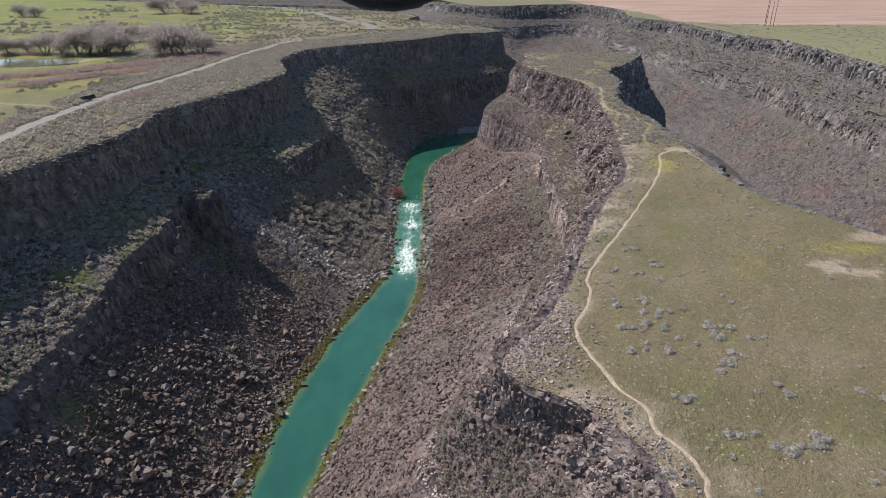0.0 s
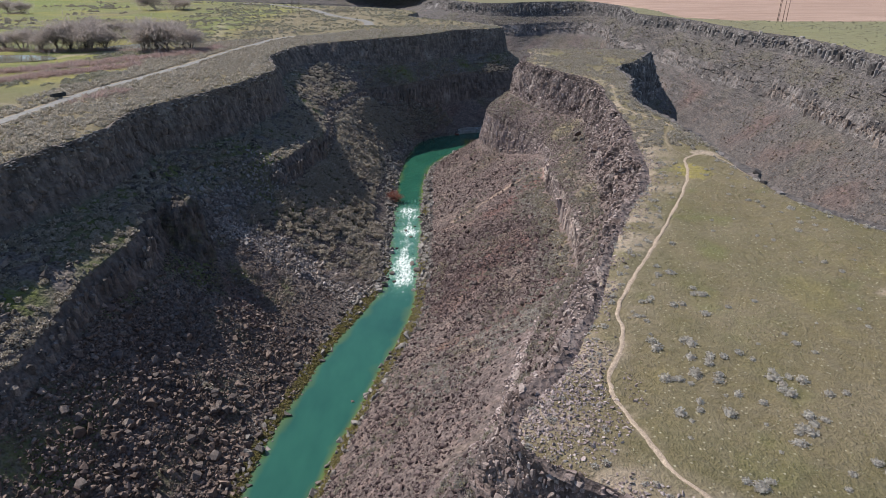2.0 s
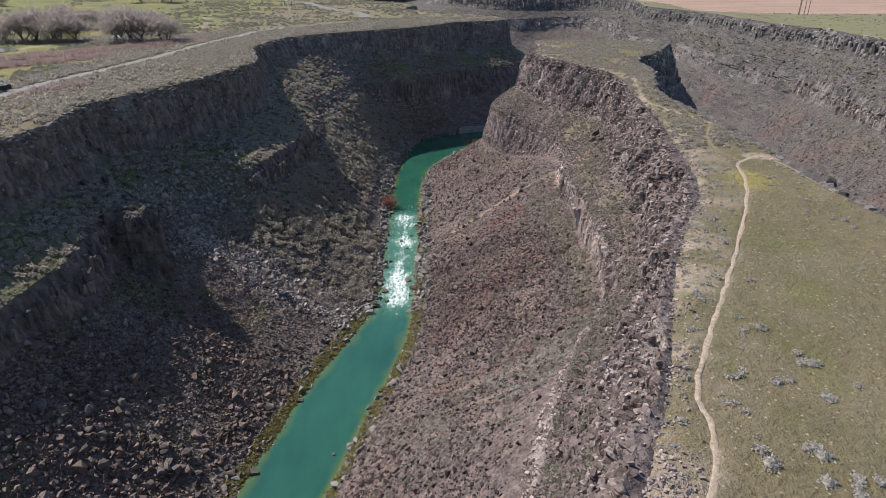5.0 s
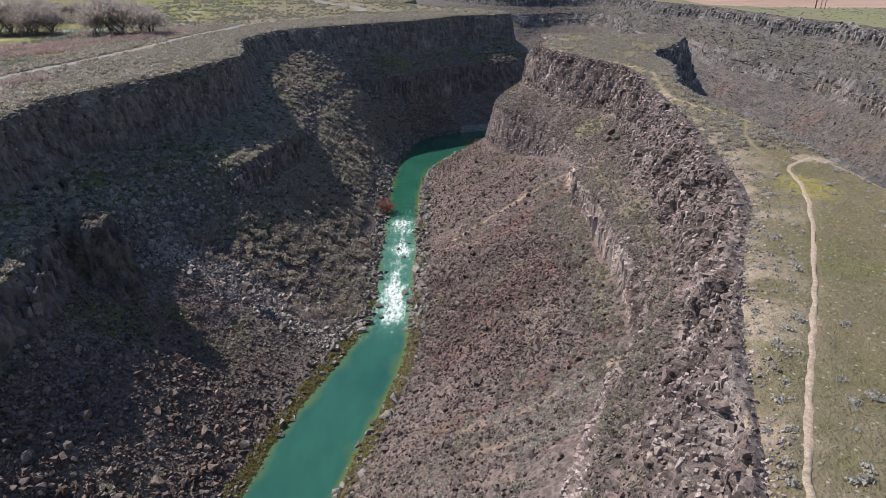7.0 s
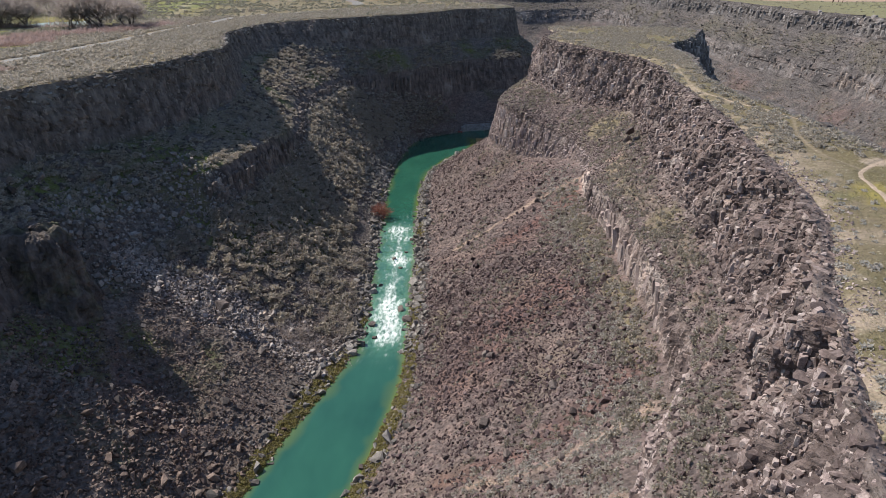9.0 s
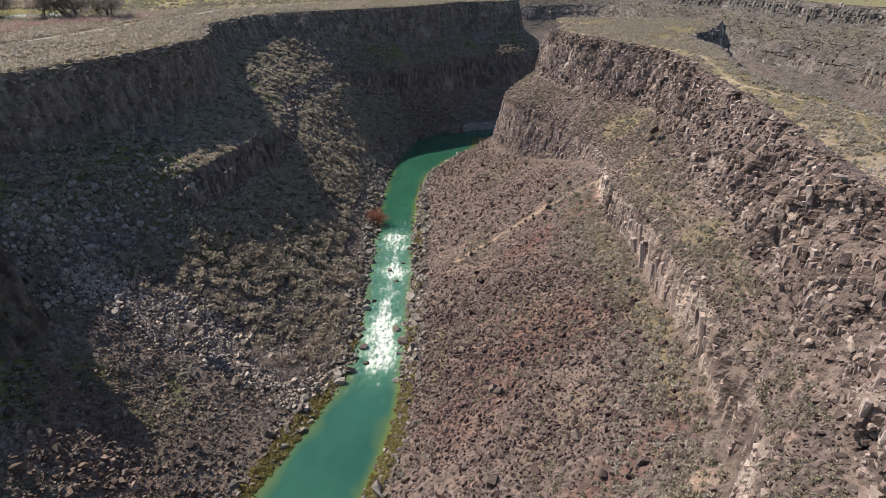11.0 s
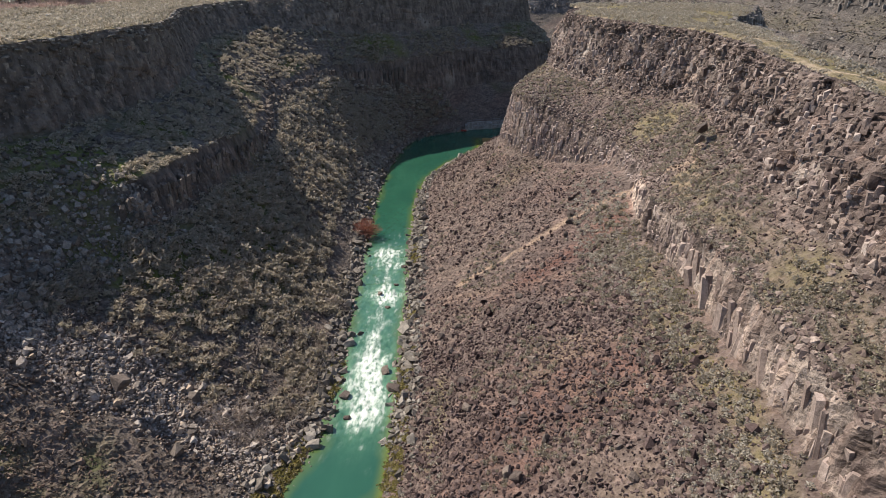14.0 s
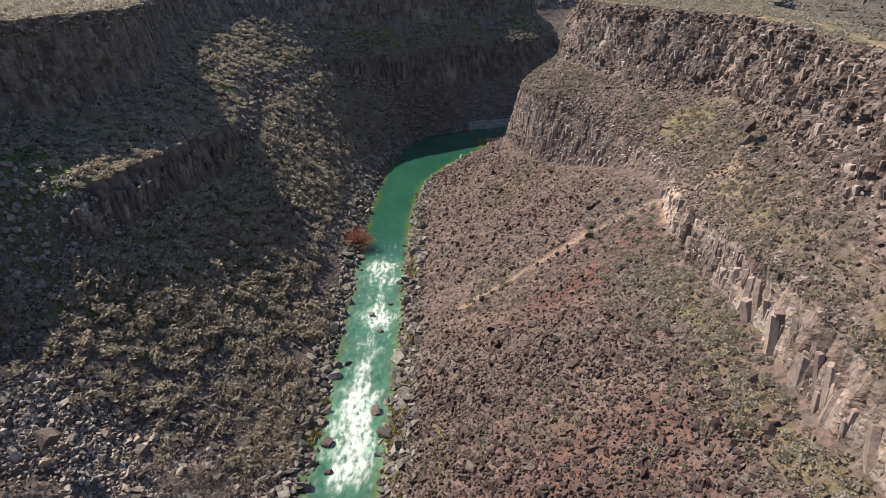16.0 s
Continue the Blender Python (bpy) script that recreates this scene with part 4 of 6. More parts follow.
MAT_POLE = piece_material("brown_weathered_wood", [(0.10, 0.065, 0.05), (0.15, 0.10, 0.08)], 2)
MAT_TRAILER = piece_material("dark_painted_steel", [(0.035, 0.038, 0.042), (0.055, 0.058, 0.062)], 2, 0.55)
MAT_TYRE = piece_material("black_rubber", [(0.025, 0.025, 0.026), (0.035, 0.035, 0.036)], 3, 0.85)
MAT_STEEL = piece_material("dull_galvanised_steel", [(0.30, 0.31, 0.32), (0.36, 0.37, 0.38)], 2, 0.5)

ROCKS = [hull_rock(100 + n, 1.0, 18) for n in range(14)]
PEBBLES = [hull_rock(150 + n, 0.9, 8) for n in range(8)]
CHUNKS = [chunk_shape(250 + n) for n in range(14)]
STONES = [hull_rock(170 + n, 0.95, 11) for n in range(12)]
SLABS = [hull_rock(200 + n, 0.45) for n in range(8)]
COLUMNS = [column_shape(300 + n) for n in range(10)]
BUSHES_MID = [fluff_shape(520 + n, 52) for n in range(12)]
BUSHES_FINE = [joined(bush_shape(420 + n, 0, 0.85, core=0.7), fluff_shape(430 + n, 140, 0.62)) for n in range(6)]
TUFTS = [bush_shape(440 + n, 7, 0.6, 0.22, 0.7, 0) for n in range(6)]
BRUSH = [bush_shape(460 + n, 46, 1.2, 0.05, 0.65, 0) for n in range(6)]


# ---- cliffs: columns and blocks ----
def column_rows(P, B, lo, hi, n, r, out, y0, y1, jut=(0.1, 0.7), wide=(0.8, 1.9)):
    """Places for columns on a cliff band: foot on the face, height up towards its top."""
    row_lo, row_hi = np.argmin(np.abs(B[:, 0] - lo)), np.argmin(np.abs(B[:, 0] - hi))
    mid = P[(row_lo + row_hi) // 2]
    ok = np.flatnonzero((mid[:, 1] > y0) & (mid[:, 1] < y1))
    j = r.choice(ok, n)
    face = out[j] - P[row_lo, j][:, :2]
    face /= np.linalg.norm(face, axis=1)[:, None]
    f = r.random(n)
    top = P[row_lo, j, 2] - r.random(n) ** 2 * 0.5 * (P[row_lo, j, 2] - P[row_hi, j, 2])
    low = P[row_hi, j, 2] - 1.0
    tall = np.minimum(top - low, r.uniform(3.5, 13, n))
    frac = np.clip((P[row_lo, j, 2] - (top - tall / 2)) / (P[row_lo, j, 2] - P[row_hi, j, 2] + 1e-6), 0, 1)
    rows = (row_lo + frac * (row_hi - row_lo)).astype(int)
    pos = np.c_[P[rows, j][:, :2] + face * r.uniform(*jut, n)[:, None] - face * 0.5, top - tall]
    w = r.uniform(*wide, n)
    return pos, np.c_[w, w * r.uniform(0.7, 1.1, n), tall]


r = np.random.default_rng(11)
foot_line = lambda P, B: P[np.argmin(np.abs(B[:, 0] - 4.9))][:, :2]
FL, FR, FB, FO = (foot_line(*q) for q in ((P_left, B_left), (P_right, B_right), (P_back, B_back), (P_outer, B_outer)))

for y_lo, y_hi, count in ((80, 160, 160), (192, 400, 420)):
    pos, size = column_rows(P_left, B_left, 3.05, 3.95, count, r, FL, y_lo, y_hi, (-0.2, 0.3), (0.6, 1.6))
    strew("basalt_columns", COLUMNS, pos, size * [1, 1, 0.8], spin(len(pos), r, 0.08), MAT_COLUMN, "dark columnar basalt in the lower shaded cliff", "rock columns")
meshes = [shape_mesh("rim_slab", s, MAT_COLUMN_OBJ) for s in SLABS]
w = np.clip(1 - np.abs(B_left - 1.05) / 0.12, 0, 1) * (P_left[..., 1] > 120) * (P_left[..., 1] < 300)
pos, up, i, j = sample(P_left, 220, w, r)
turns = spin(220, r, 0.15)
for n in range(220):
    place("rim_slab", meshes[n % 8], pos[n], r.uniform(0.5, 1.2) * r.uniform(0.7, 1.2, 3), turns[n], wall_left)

def facing(P, out, j, r, n, tilt):
    """Turns that set a block's side along the cliff, nearly upright."""
    d = out[j] - P[0, j][:, :2]
    az = np.arctan2(d[:, 1], d[:, 0]) + r.normal(0, 0.3, n)
    c, s = np.cos(az), np.sin(az)
    lean = spin(n, r, tilt)
    zero, one = np.zeros(n), np.ones(n)
    rz = np.stack([np.stack([c, -s, zero], -1), np.stack([s, c, zero], -1), np.stack([zero, zero, one], -1)], -2)
    flat = np.einsum("nij,nj->ni", lean, np.array([[0, 0, 1.0]] * n))
    tx, ty = flat[:, 0] * 0.8, flat[:, 1] * 0.8
    ry = np.stack([np.stack([np.cos(tx), zero, np.sin(tx)], -1), np.stack([zero, one, zero], -1), np.stack([-np.sin(tx), zero, np.cos(tx)], -1)], -2)
    return rz @ ry


# jointed blocks of the headland's upper cliff and of its pale lower cliff
def joint_blocks(P, B, out, lo, hi, y0, y1, n, mat, label, mean, tall, soft=0.1, most=1.3, shapes=None, lean=0.4):
    w = np.clip((B - lo) / soft, 0, 1) * np.clip((hi - B) / soft, 0, 1) * (P[..., 1] > y0) * (P[..., 1] < y1)
    pos, up, i, j = sample(P, n, w, r)
    s = np.minimum(r.lognormal(mean, 0.45, n), most)[:, None] * np.c_[r.uniform(0.6, 1.0, n), r.uniform(0.7, 1.2, n), r.uniform(*tall, n)]
    s *= np.interp(pos[:, 1], [60, 140], [0.5, 1.0])[:, None]
    d = out[j] - P[0, j][:, :2]
    d /= np.linalg.norm(d, axis=1)[:, None]
    pos[:, :2] -= d * (s[:, :1] * 0.7)
    strew("cliff_blocks", shapes or CHUNKS, pos, s, facing(P, out, j, r, n, lean), mat, label, "rocks")


MIXED = CHUNKS + STONES
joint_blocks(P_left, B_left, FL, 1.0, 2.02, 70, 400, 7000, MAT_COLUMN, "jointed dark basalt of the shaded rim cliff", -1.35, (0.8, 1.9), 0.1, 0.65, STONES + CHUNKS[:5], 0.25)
joint_blocks(P_right, B_right, FR, 1.0, 2.0, 20, 300, 6500, MAT_BLOCK, "varnished brown basalt blocks of the headland cliff", -1.45, (0.9, 2.1), 0.1, 0.52, MIXED, 0.25)
joint_blocks(P_right, B_right, FR, 1.08, 2.0, 20, 300, 4500, MAT_CLIFF, "pinkish broken faces between the cliff's blocks", -1.4, (1.0, 2.6), 0.1, 0.5, MIXED, 0.2)
joint_blocks(P_right, B_right, FR, 1.2, 2.08, 20, 300, 7000, MAT_BLOCK, "small broken basalt pieces in the cliff's cracks", -1.8, (0.7, 1.4), 0.1, 0.4, PEBBLES, 0.6)
joint_blocks(P_right, B_right, FR, 1.0, 2.0, 25, 118, 3800, MAT_CLIFF, "pinkish-grey broken blocks of the near cliff", -1.5, (0.9, 2.4), 0.1, 0.42, MIXED, 0.25)
joint_blocks(P_right, B_right, FR, 3.5, 3.98, 118, 172, 160, MAT_PALE_CLIFF, "pale broken pieces in the low cliff above the boulder slope", -1.45, (1.0, 2.6), 0.06, 0.45, MIXED, 0.12)
pos, size = column_rows(P_right, B_right, 3.1, 3.97, 260, r, FR, 122, 176, (-0.7, 0.1), (0.6, 1.6))
strew("basalt_columns", COLUMNS, pos, size * np.c_[np.ones(len(pos)), np.ones(len(pos)), r.uniform(0.4, 0.95, len(pos))], spin(len(pos), r, 0.12), MAT_PALE_CLIFF, "pale fluted pillars of the low cliff above the boulder slope", "rock columns")
joint_blocks(P_right, B_right, FR, 3.12, 3.98, 170, 300, 2600, MAT_CLIFF, "brown fluted basalt in the low cliff of the spur", -1.2, (1.2, 2.6), 0.06, 0.55, MIXED, 0.15)
joint_blocks(P_right, B_right, FR, 3.12, 3.98, 40, 118, 2200, MAT_CLIFF, "broken brown blocks in the low cliff's end", -1.2, (0.8, 1.8), 0.06, 0.6)
joint_blocks(P_right, B_right, FR, 2.78, 3.08, 40, 300, 5000, MAT_BLOCK, "dark rubble lying along the low cliff's edge", -1.75, (0.7, 1.1), 0.06, 0.5)
pos, size = column_rows(P_outer, B_outer, 3.0, 4.0, 1500, r, FO, 150, 640, (-0.3, 0.5), (0.7, 1.7))
strew("basalt_columns", COLUMNS, pos, size * [1, 1, 0.6], spin(len(pos), r, 0.06), MAT_COLUMN_PALE, "pale columnar band on the far canyon wall", "rock columns")
pos, size = column_rows(P_outer, B_outer, 1.0, 2.0, 1300, r, FO, 150, 660, (-0.3, 0.6), (0.9, 2.2))
strew("basalt_columns", COLUMNS, pos, size * [1, 1, 0.75], spin(len(pos), r, 0.06), MAT_GREY_CLIFF, "grey columns of the far canyon's rim cliff", "rock columns")
joint_blocks(P_outer, B_outer, FO, 1.0, 2.05, 150, 660, 2200, MAT_GREY_CLIFF, "jointed grey blocks of the far canyon wall", -0.75, (0.8, 1.8), 0.1, 1.1)
joint_blocks(P_outer, B_outer, FO, 2.8, 3.9, 150, 660, 1600, MAT_GREY_CLIFF, "broken grey blocks along the far ledge", -0.9, (0.7, 1.6), 0.1, 1.0)
joint_blocks(P_back, B_back, FB, 1.0, 2.05, 80, 310, 4500, MAT_GREY_CLIFF, "dark jointed blocks in the shaded alcove", -0.95, (0.9, 2.2), 0.1, 0.9, None, 0.15)

# fallen and standing blocks in the headland's cliffs
w = np.clip(1 - np.abs(B_right - 1.95) / 0.4, 0, 1) * (P_right[..., 1] > 20) + np.clip(1 - np.abs(B_right - 1.5) / 0.5, 0, 1) * (P_right[..., 1] > 20) * (P_right[..., 1] < 75) + 0.9 * np.clip(1 - np.abs(B_right - 2.88) / 0.18, 0, 1) * (P_right[..., 1] > 60)
w = w + 0.08 * np.clip(2.5 * fbm(P_right[..., 0] / 6, P_right[..., 1] / 6, 71), 0, 1) * (np.abs(B_right - 2.5) < 0.5) * (P_right[..., 1] > 20)
pos, up, i, j = sample(P_right, 6500, w, r)
size = r.lognormal(-1.35, 0.55, 6500)[:, None] * r.uniform(0.75, 1.3, (6500, 3))
strew("cliff_blocks", ROCKS, pos, np.minimum(size, 0.6), spin(6500, r), MAT_BLOCK, "angular brown blocks wedged in the broken cliff", "rocks")
meshes = [shape_mesh("rock_block", s, MAT_BLOCK_OBJ) for s in ROCKS]
w = np.clip(1 - np.abs(B_right - 1.8) / 0.5, 0, 1) * (P_right[..., 1] > 36) * (P_right[..., 1] < 200)
pos, up, i, j = sample(P_right, 280, w, r)
turns = spin(280, r)
for n in range(280):
    place("rock_block", meshes[n % 14], pos[n], r.uniform(0.3, 0.65) * r.uniform(0.7, 1.2, 3), turns[n], wall_right)

# pale slabs along the rims
for P, B, name in ((P_left, B_left, "shaded"), (P_right, B_right, "headland")):
    w = np.clip(1 - np.abs(B - 1.02) / 0.25, 0, 1) * (P[..., 1] > 20) * (P[..., 1] < 400)
    pos, up, i, j = sample(P, 900, w, r)
    strew("rim_slabs", SLABS, pos, r.uniform(0.25, 0.9, (900, 1)) * r.uniform(0.7, 1.2, (900, 3)), spin(900, r, 0.25), MAT_ROCK_BANK if name == "shaded" else MAT_BLOCK, f"flat weathered slabs along the {name} rim", "rocks")


# ---- scree ----
def scree(P, B, n, weight, mat, label, mean=-1.0, spread=0.5, most=1.8, sink=0.25, shapes=None):
    pos, up, i, j = sample(P, n, weight, r)
    size = np.minimum(r.lognormal(mean, spread, n), most)[:, None] * r.uniform(0.75, 1.25, (n, 3))
    pos = pos + up * (size.mean(1) * (0.5 - sink))[:, None]
    return strew("scree", shapes or STONES, pos, size, spin(n, r), mat, label, "rocks")


def within(B, lo, hi, soft=0.12):
    return np.clip((B - lo) / soft, 0, 1) * np.clip((hi - B) / soft, 0, 1)


x, y = P_right[..., 0], P_right[..., 1]
patch = np.clip(0.9 + 1.1 * fbm(x / 9, y / 9, 61), 0.3, 1)
band_red = np.clip(1.5 - np.abs(y - 160 - (x - 8) * -0.5) / 30, 0.35, 1)
bare = 1 - 0.92 * np.clip(C_right[..., 1] * 1.3, 0, 1)
scree(P_right, B_right, 12000, within(B_right, 4.0, 4.97) * bare * patch * band_red * (y > 50) * (y < 345), MAT_ROCK_RED, "purple-brown basalt boulders on the sunlit slope", -1.4, 0.42, 0.8)
scree(P_right, B_right, 25000, within(B_right, 4.0, 4.97) * bare * patch * band_red * (y > 50) * (y < 345), MAT_ROCK_RED, "broken purple-brown stones between the boulders", -1.7, 0.4, 0.6, shapes=PEBBLES)
scree(P_right, B_right, 9000, bare * within(B_right, 4.0, 4.97) * (y > 60) * (y < 345) * np.clip(0.3 + 1.5 * fbm(x / 6, y / 6, 63), 0.05, 1), MAT_ROCK_RED, "small reddish stones on the sunlit slope", -1.85, 0.4, 0.5, shapes=PEBBLES)
scree(P_right, B_right, 4200, within(B_right, 4.88, 5.06, 0.04) * (y > 50) * (y < 345) * np.clip((y - 160) / 12, 0.3, 1), MAT_ROCK_BANK, "grey boulders along the river bank", -1.0, 0.5, 1.6)
scree(P_right, B_right, 12000, within(B_right, 2.0, 3.0) * (y > 40) * (y < 300) * (1 - 0.9 * C_right[..., 0]), MAT_ROCK_RED, "rubble covering the sunlit ledges", -1.9, 0.45, 0.8, shapes=PEBBLES)
scree(P_right, B_right, 6000, within(B_right, 0.3, 1.3, 0.2) * (y > 28) * (y < 290), MAT_BLOCK, "weathered stones on the headland's broken edge", -2.0, 0.45, 0.38, 0.3, PEBBLES)
x, y = P_left[..., 0], P_left[..., 1]
scree(P_left, B_left, 17000, within(B_left, 3.9, 4.98, 0.05) * np.clip((146 - y) / 24, 0, 1) * (y > 40) * np.clip(0.8 + fbm(x / 9, y / 9, 65), 0.1, 1), MAT_ROCK_DARK, "dark basalt rubble filling the near slope", -1.3, 0.5, 1.5)
scree(P_left, B_left, 21000, within(B_left, 3.9, 4.98) * (y > 85) * (y < 178) * np.clip(0.8 + 1.0 * fbm(x / 8, y / 8, 66), 0.15, 1), MAT_ROCK_DARK, "dark stones and dirt on the lower slope", -1.85, 0.45, 0.7, shapes=PEBBLES)
scree(P_left, B_left, 3200, within(B_left, 3.9, 4.98) * (y > 118) * (y < 190) * np.clip(0.5 + 1.4 * fbm(x / 6, y / 6, 69), 0.03, 1), MAT_ROCK_GREY, "grey-brown blocks scattered over the lower slope", -1.35, 0.45, 1.1)
scree(P_left, B_left, 9500, within(B_left, 3.6, 4.98) * (y > 172) * (y < 345) * np.clip(0.45 + 1.6 * fbm(x / 8, y / 8, 66), 0.03, 1), MAT_ROCK_BANK, "grey scree between the shrubs", -1.6, 0.5, 1.0, shapes=PEBBLES)
pale = np.exp(-((y - np.interp(x, [-66, -57, -36, -28, -20], [176, 169.5, 168.5, 166, 163]) + 2 * fbm(x / 5, y / 5, 68)) / 5.2) ** 4) * (x > -66) * (x < -18)
scree(P_left, B_left, 11000, within(B_left, 3.8, 4.99) * pale, MAT_ROCK_PALE, "pale freshly broken rubble fanning to the river", -1.95, 0.58, 0.9)
scree(P_left, B_left, 3000, within(B_left, 2.5, 4.15) * (y > 158) * (y < 197), MAT_ROCK_BANK, "broken grey blocks filling the gap in the low cliff", -1.5, 0.45, 0.7, shapes=MIXED)
scree(P_left, B_left, 3800, within(B_left, 4.86, 5.06, 0.04) * (y > 40) * (y < 345) * np.clip((y - 160) / 12, 0.3, 1), MAT_ROCK_BANK, "grey boulders along the shaded bank", -0.95, 0.5, 1.6)
scree(P_left, B_left, 1500, within(B_left, 2.0, 3.1) * (y > 80) * (y < 320) * np.clip(2 * fbm(x / 8, y / 8, 67), 0.0, 1), MAT_ROCK_GREY, "shaded stones on the ledges", -1.0, 0.5, 1.4)
scree(P_outer, B_outer, 10000, within(B_outer, 4.0, 4.95) * (P_outer[..., 1] > 120) * (P_outer[..., 1] < 560), MAT_ROCK_DARK, "dark scree below the far canyon wall", -1.4, 0.4, 0.9, shapes=PEBBLES)
scree(P_outer, B_outer, 3500, within(B_outer, 2.0, 3.0) * (P_outer[..., 1] > 120) * (P_outer[..., 1] < 620), MAT_ROCK_GREY, "broken rocks on the far ledges", -1.0, 0.4, 1.4, shapes=PEBBLES)

# single boulders large enough to tell apart
meshes = [shape_mesh("boulder", s, MAT_BOULDER) for s in ROCKS]


def boulders(P, B, n, weight, lo, hi, label, group):
    pos, up, i, j = sample(P, n, weight, r)
    turns = spin(n, r, 0.6)
    for k in range(n):
        s = r.uniform(lo, hi) * r.uniform(0.75, 1.15, 3)
        place("boulder", meshes[k % 14], pos[k] + up[k] * s.mean() * 0.3, s, turns[k], None, label, "boulder", group)


boulders(P_left, B_left, 110, within(B_left, 4.0, 4.95) * (P_left[..., 1] > 60) * (P_left[..., 1] < 118), 0.7, 1.35, "large grey basalt boulder lying on the scree slope", "boulders on the shaded slope")
boulders(P_right, B_right, 110, within(B_right, 4.05, 4.95) * (P_right[..., 1] > 95) * (P_right[..., 1] < 215), 0.45, 0.95, "large purple-brown basalt boulder on the sunlit slope", "boulders on the sunlit slope")
for bx, by, s, lab in ((-9.2, 184.7, 1.3, "tan boulder breaking the surface of the rapids"), (-7.4, 180.1, 1.7, "dark split boulder at the edge of the rapids"), (-14.9, 178.6, 1.2, "wet dark boulder beside the white water"), (-13.9, 173.5, 0.7, "mossy rock standing in the foam"), (-12.0, 137.4, 0.9, "pale boulder standing in the green water"), (-15.9, 120.5, 0.9, "grey boulder at the river's edge"), (-18.9, 119.9, 0.6, "small dark rock standing in the river"), (-21.8, 97.3, 0.8, "pale rock at the river's edge"), (-23.1, 93.4, 0.9, "pale flat rock at the river's edge"), (-35.2, 85.8, 0.8, "pale boulder on the river bank"), (-10.5, 205.5, 0.8, "dark rock in the middle of the rapids"), (-12.6, 210.5, 0.9, "wet rock splitting the white water"), (-9.6, 214.5, 0.7, "dark rock among the foam"), (-8.4, 222.5, 0.9, "dark rock beside the upper rapids"), (-14.6, 196.0, 0.8, "wet boulder near the rapids")):
    place("boulder", meshes[int(bx * -10) % 14], (bx, by, 0.15 * s), (s, s * 0.85, s * 0.7), spin(1, r, 0.3)[0], None, lab, "boulder", "rocks in the river")
place("boulder", meshes[3], (39.5, 195.5, 37.6), (2.7, 1.2, 1.3), spin(1, r, 0.1)[0], None, "large slab-shaped brown block stranded on a grassy ledge", "boulder")
place("boulder", meshes[5], (38.2, 192.6, 36.6), (1.2, 1.0, 1.2), spin(1, r, 0.2)[0], None, "square brown block leaning beside a larger one", "boulder")
place("boulder", meshes[7], (-41.0, 165.8, 12.2), (1.9, 1.7, 1.9), spin(1, r, 0.2)[0], None, "tall pale boulder standing in fresh rubble", "boulder")


# the standing rock tower on the shaded slope
def rock_tower():
    n_a, n_h = 72, 44
    a = np.linspace(0, 2 * np.pi, n_a, endpoint=False)
    rows_ = []
    for k in range(n_h + 1):
        t = k / n_h
        h = 17.0 + np.interp(t, [0, 0.86, 1], [0, 14.8, 15.4])
        rad = np.interp(t, [0, 0.3, 0.6, 0.78, 0.86, 1], [7.5, 5.8, 5.0, 4.4, 3.6, 0.2])
        own, gap = blocks(a * 3.0 + 0.3 * t, np.full(n_a, t * 3.0), 5)
        small, gap2 = blocks(a * 7.0, np.full(n_a, t * 9.0), 6)
        rr = rad * (1 + 0.25 * fbm(np.cos(a) * 1.3, np.sin(a) * 1.3, 3 + t)) + min(1.0, rad / 3) * (0.5 * own - 0.35 * np.clip(1 - gap / 0.2, 0, 1) + 0.2 * small)
        tx, ty = -64.3 + rr * np.cos(a) * 1.2, 154.5 + rr * np.sin(a) * 0.85
        own, gap = blocks(tx / 1.3, ty / 1.3, 8)
        top = (1.3 * fbm(tx / 3, ty / 3, 9) + 0.5 * own - 0.4 * np.clip(1 - gap / 0.2, 0, 1)) * np.clip(t * 3 - 2, 0, 1)
        rows_.append(np.c_[tx, ty, h + top + 0.2 * fbm(tx, ty, 9 + 5 * t)])
    P = np.array(rows_)
    P = np.concatenate([P, P[:, :1]], 1)
    cover = np.zeros((*P.shape[:2], 4))
    cover[..., 2] = 1
    cover[..., 0] = 0.5 * np.clip(2 * fbm(P[..., 0] / 2, P[..., 1] / 2, P[..., 2] / 4), 0, 1)
    me = grid_mesh("rock_tower", P, False, cover, 0.3 + 0.3 * cells(P[..., 0] / 1.1, P[..., 1] / 1.1, P[..., 2] / 2.2))
    me.materials.append(MAT_WALL_A)
    return tagged(new("rock_tower", me), "broken grey basalt tower standing on the shaded slope", "rock tower")


rock_tower()


# ---- shrubs ----
def shrubs(P, n, weight, mat, label, lo, hi, shapes=None, squash=0.9, name="sagebrush_cover", category="shrubs"):
    pos, up, i, j = sample(P, n, weight, r)
    s = lo + (hi - lo) * r.random(n) ** 1.6
    return strew(name, shapes or BUSHES_MID, pos - [0, 0, 0.05], np.c_[s, s * r.uniform(0.85, 1.15, n), s * squash * r.uniform(0.8, 1.2, n)], spin(n, r, 0.15), mat, label, category)


x, y = P_road[..., 0], P_road[..., 1]
road_free = (near_line(x, y, ROAD) > 2.5) & (near_line(x, y, ROAD_FAR) > 3.6)
strip = np.clip((x + 113 + 8 * fbm(x / 20, y / 20, 80)) / 4, 0, 1) * (y > 90) * np.clip((420 - y) / 90, 0, 1) * (x > left_edge(y) - 50)
shrubs(P_road, 9500, road_free * strip * np.clip(0.85 + 1.1 * fbm(x / 10, y / 10, 81), 0.12, 1) * (x < left_edge(y) - 0.5), MAT_SAGE_NEAR, "dense grey-green sagebrush between the road and the rim", 0.5, 1.25, BUSHES_MID)
outer_strip = (x > -136) * (x < -106) * (y > 100) * (y < 330) * np.clip(2.2 * fbm(x / 9, y / 16, 82) + 0.1, 0, 1)
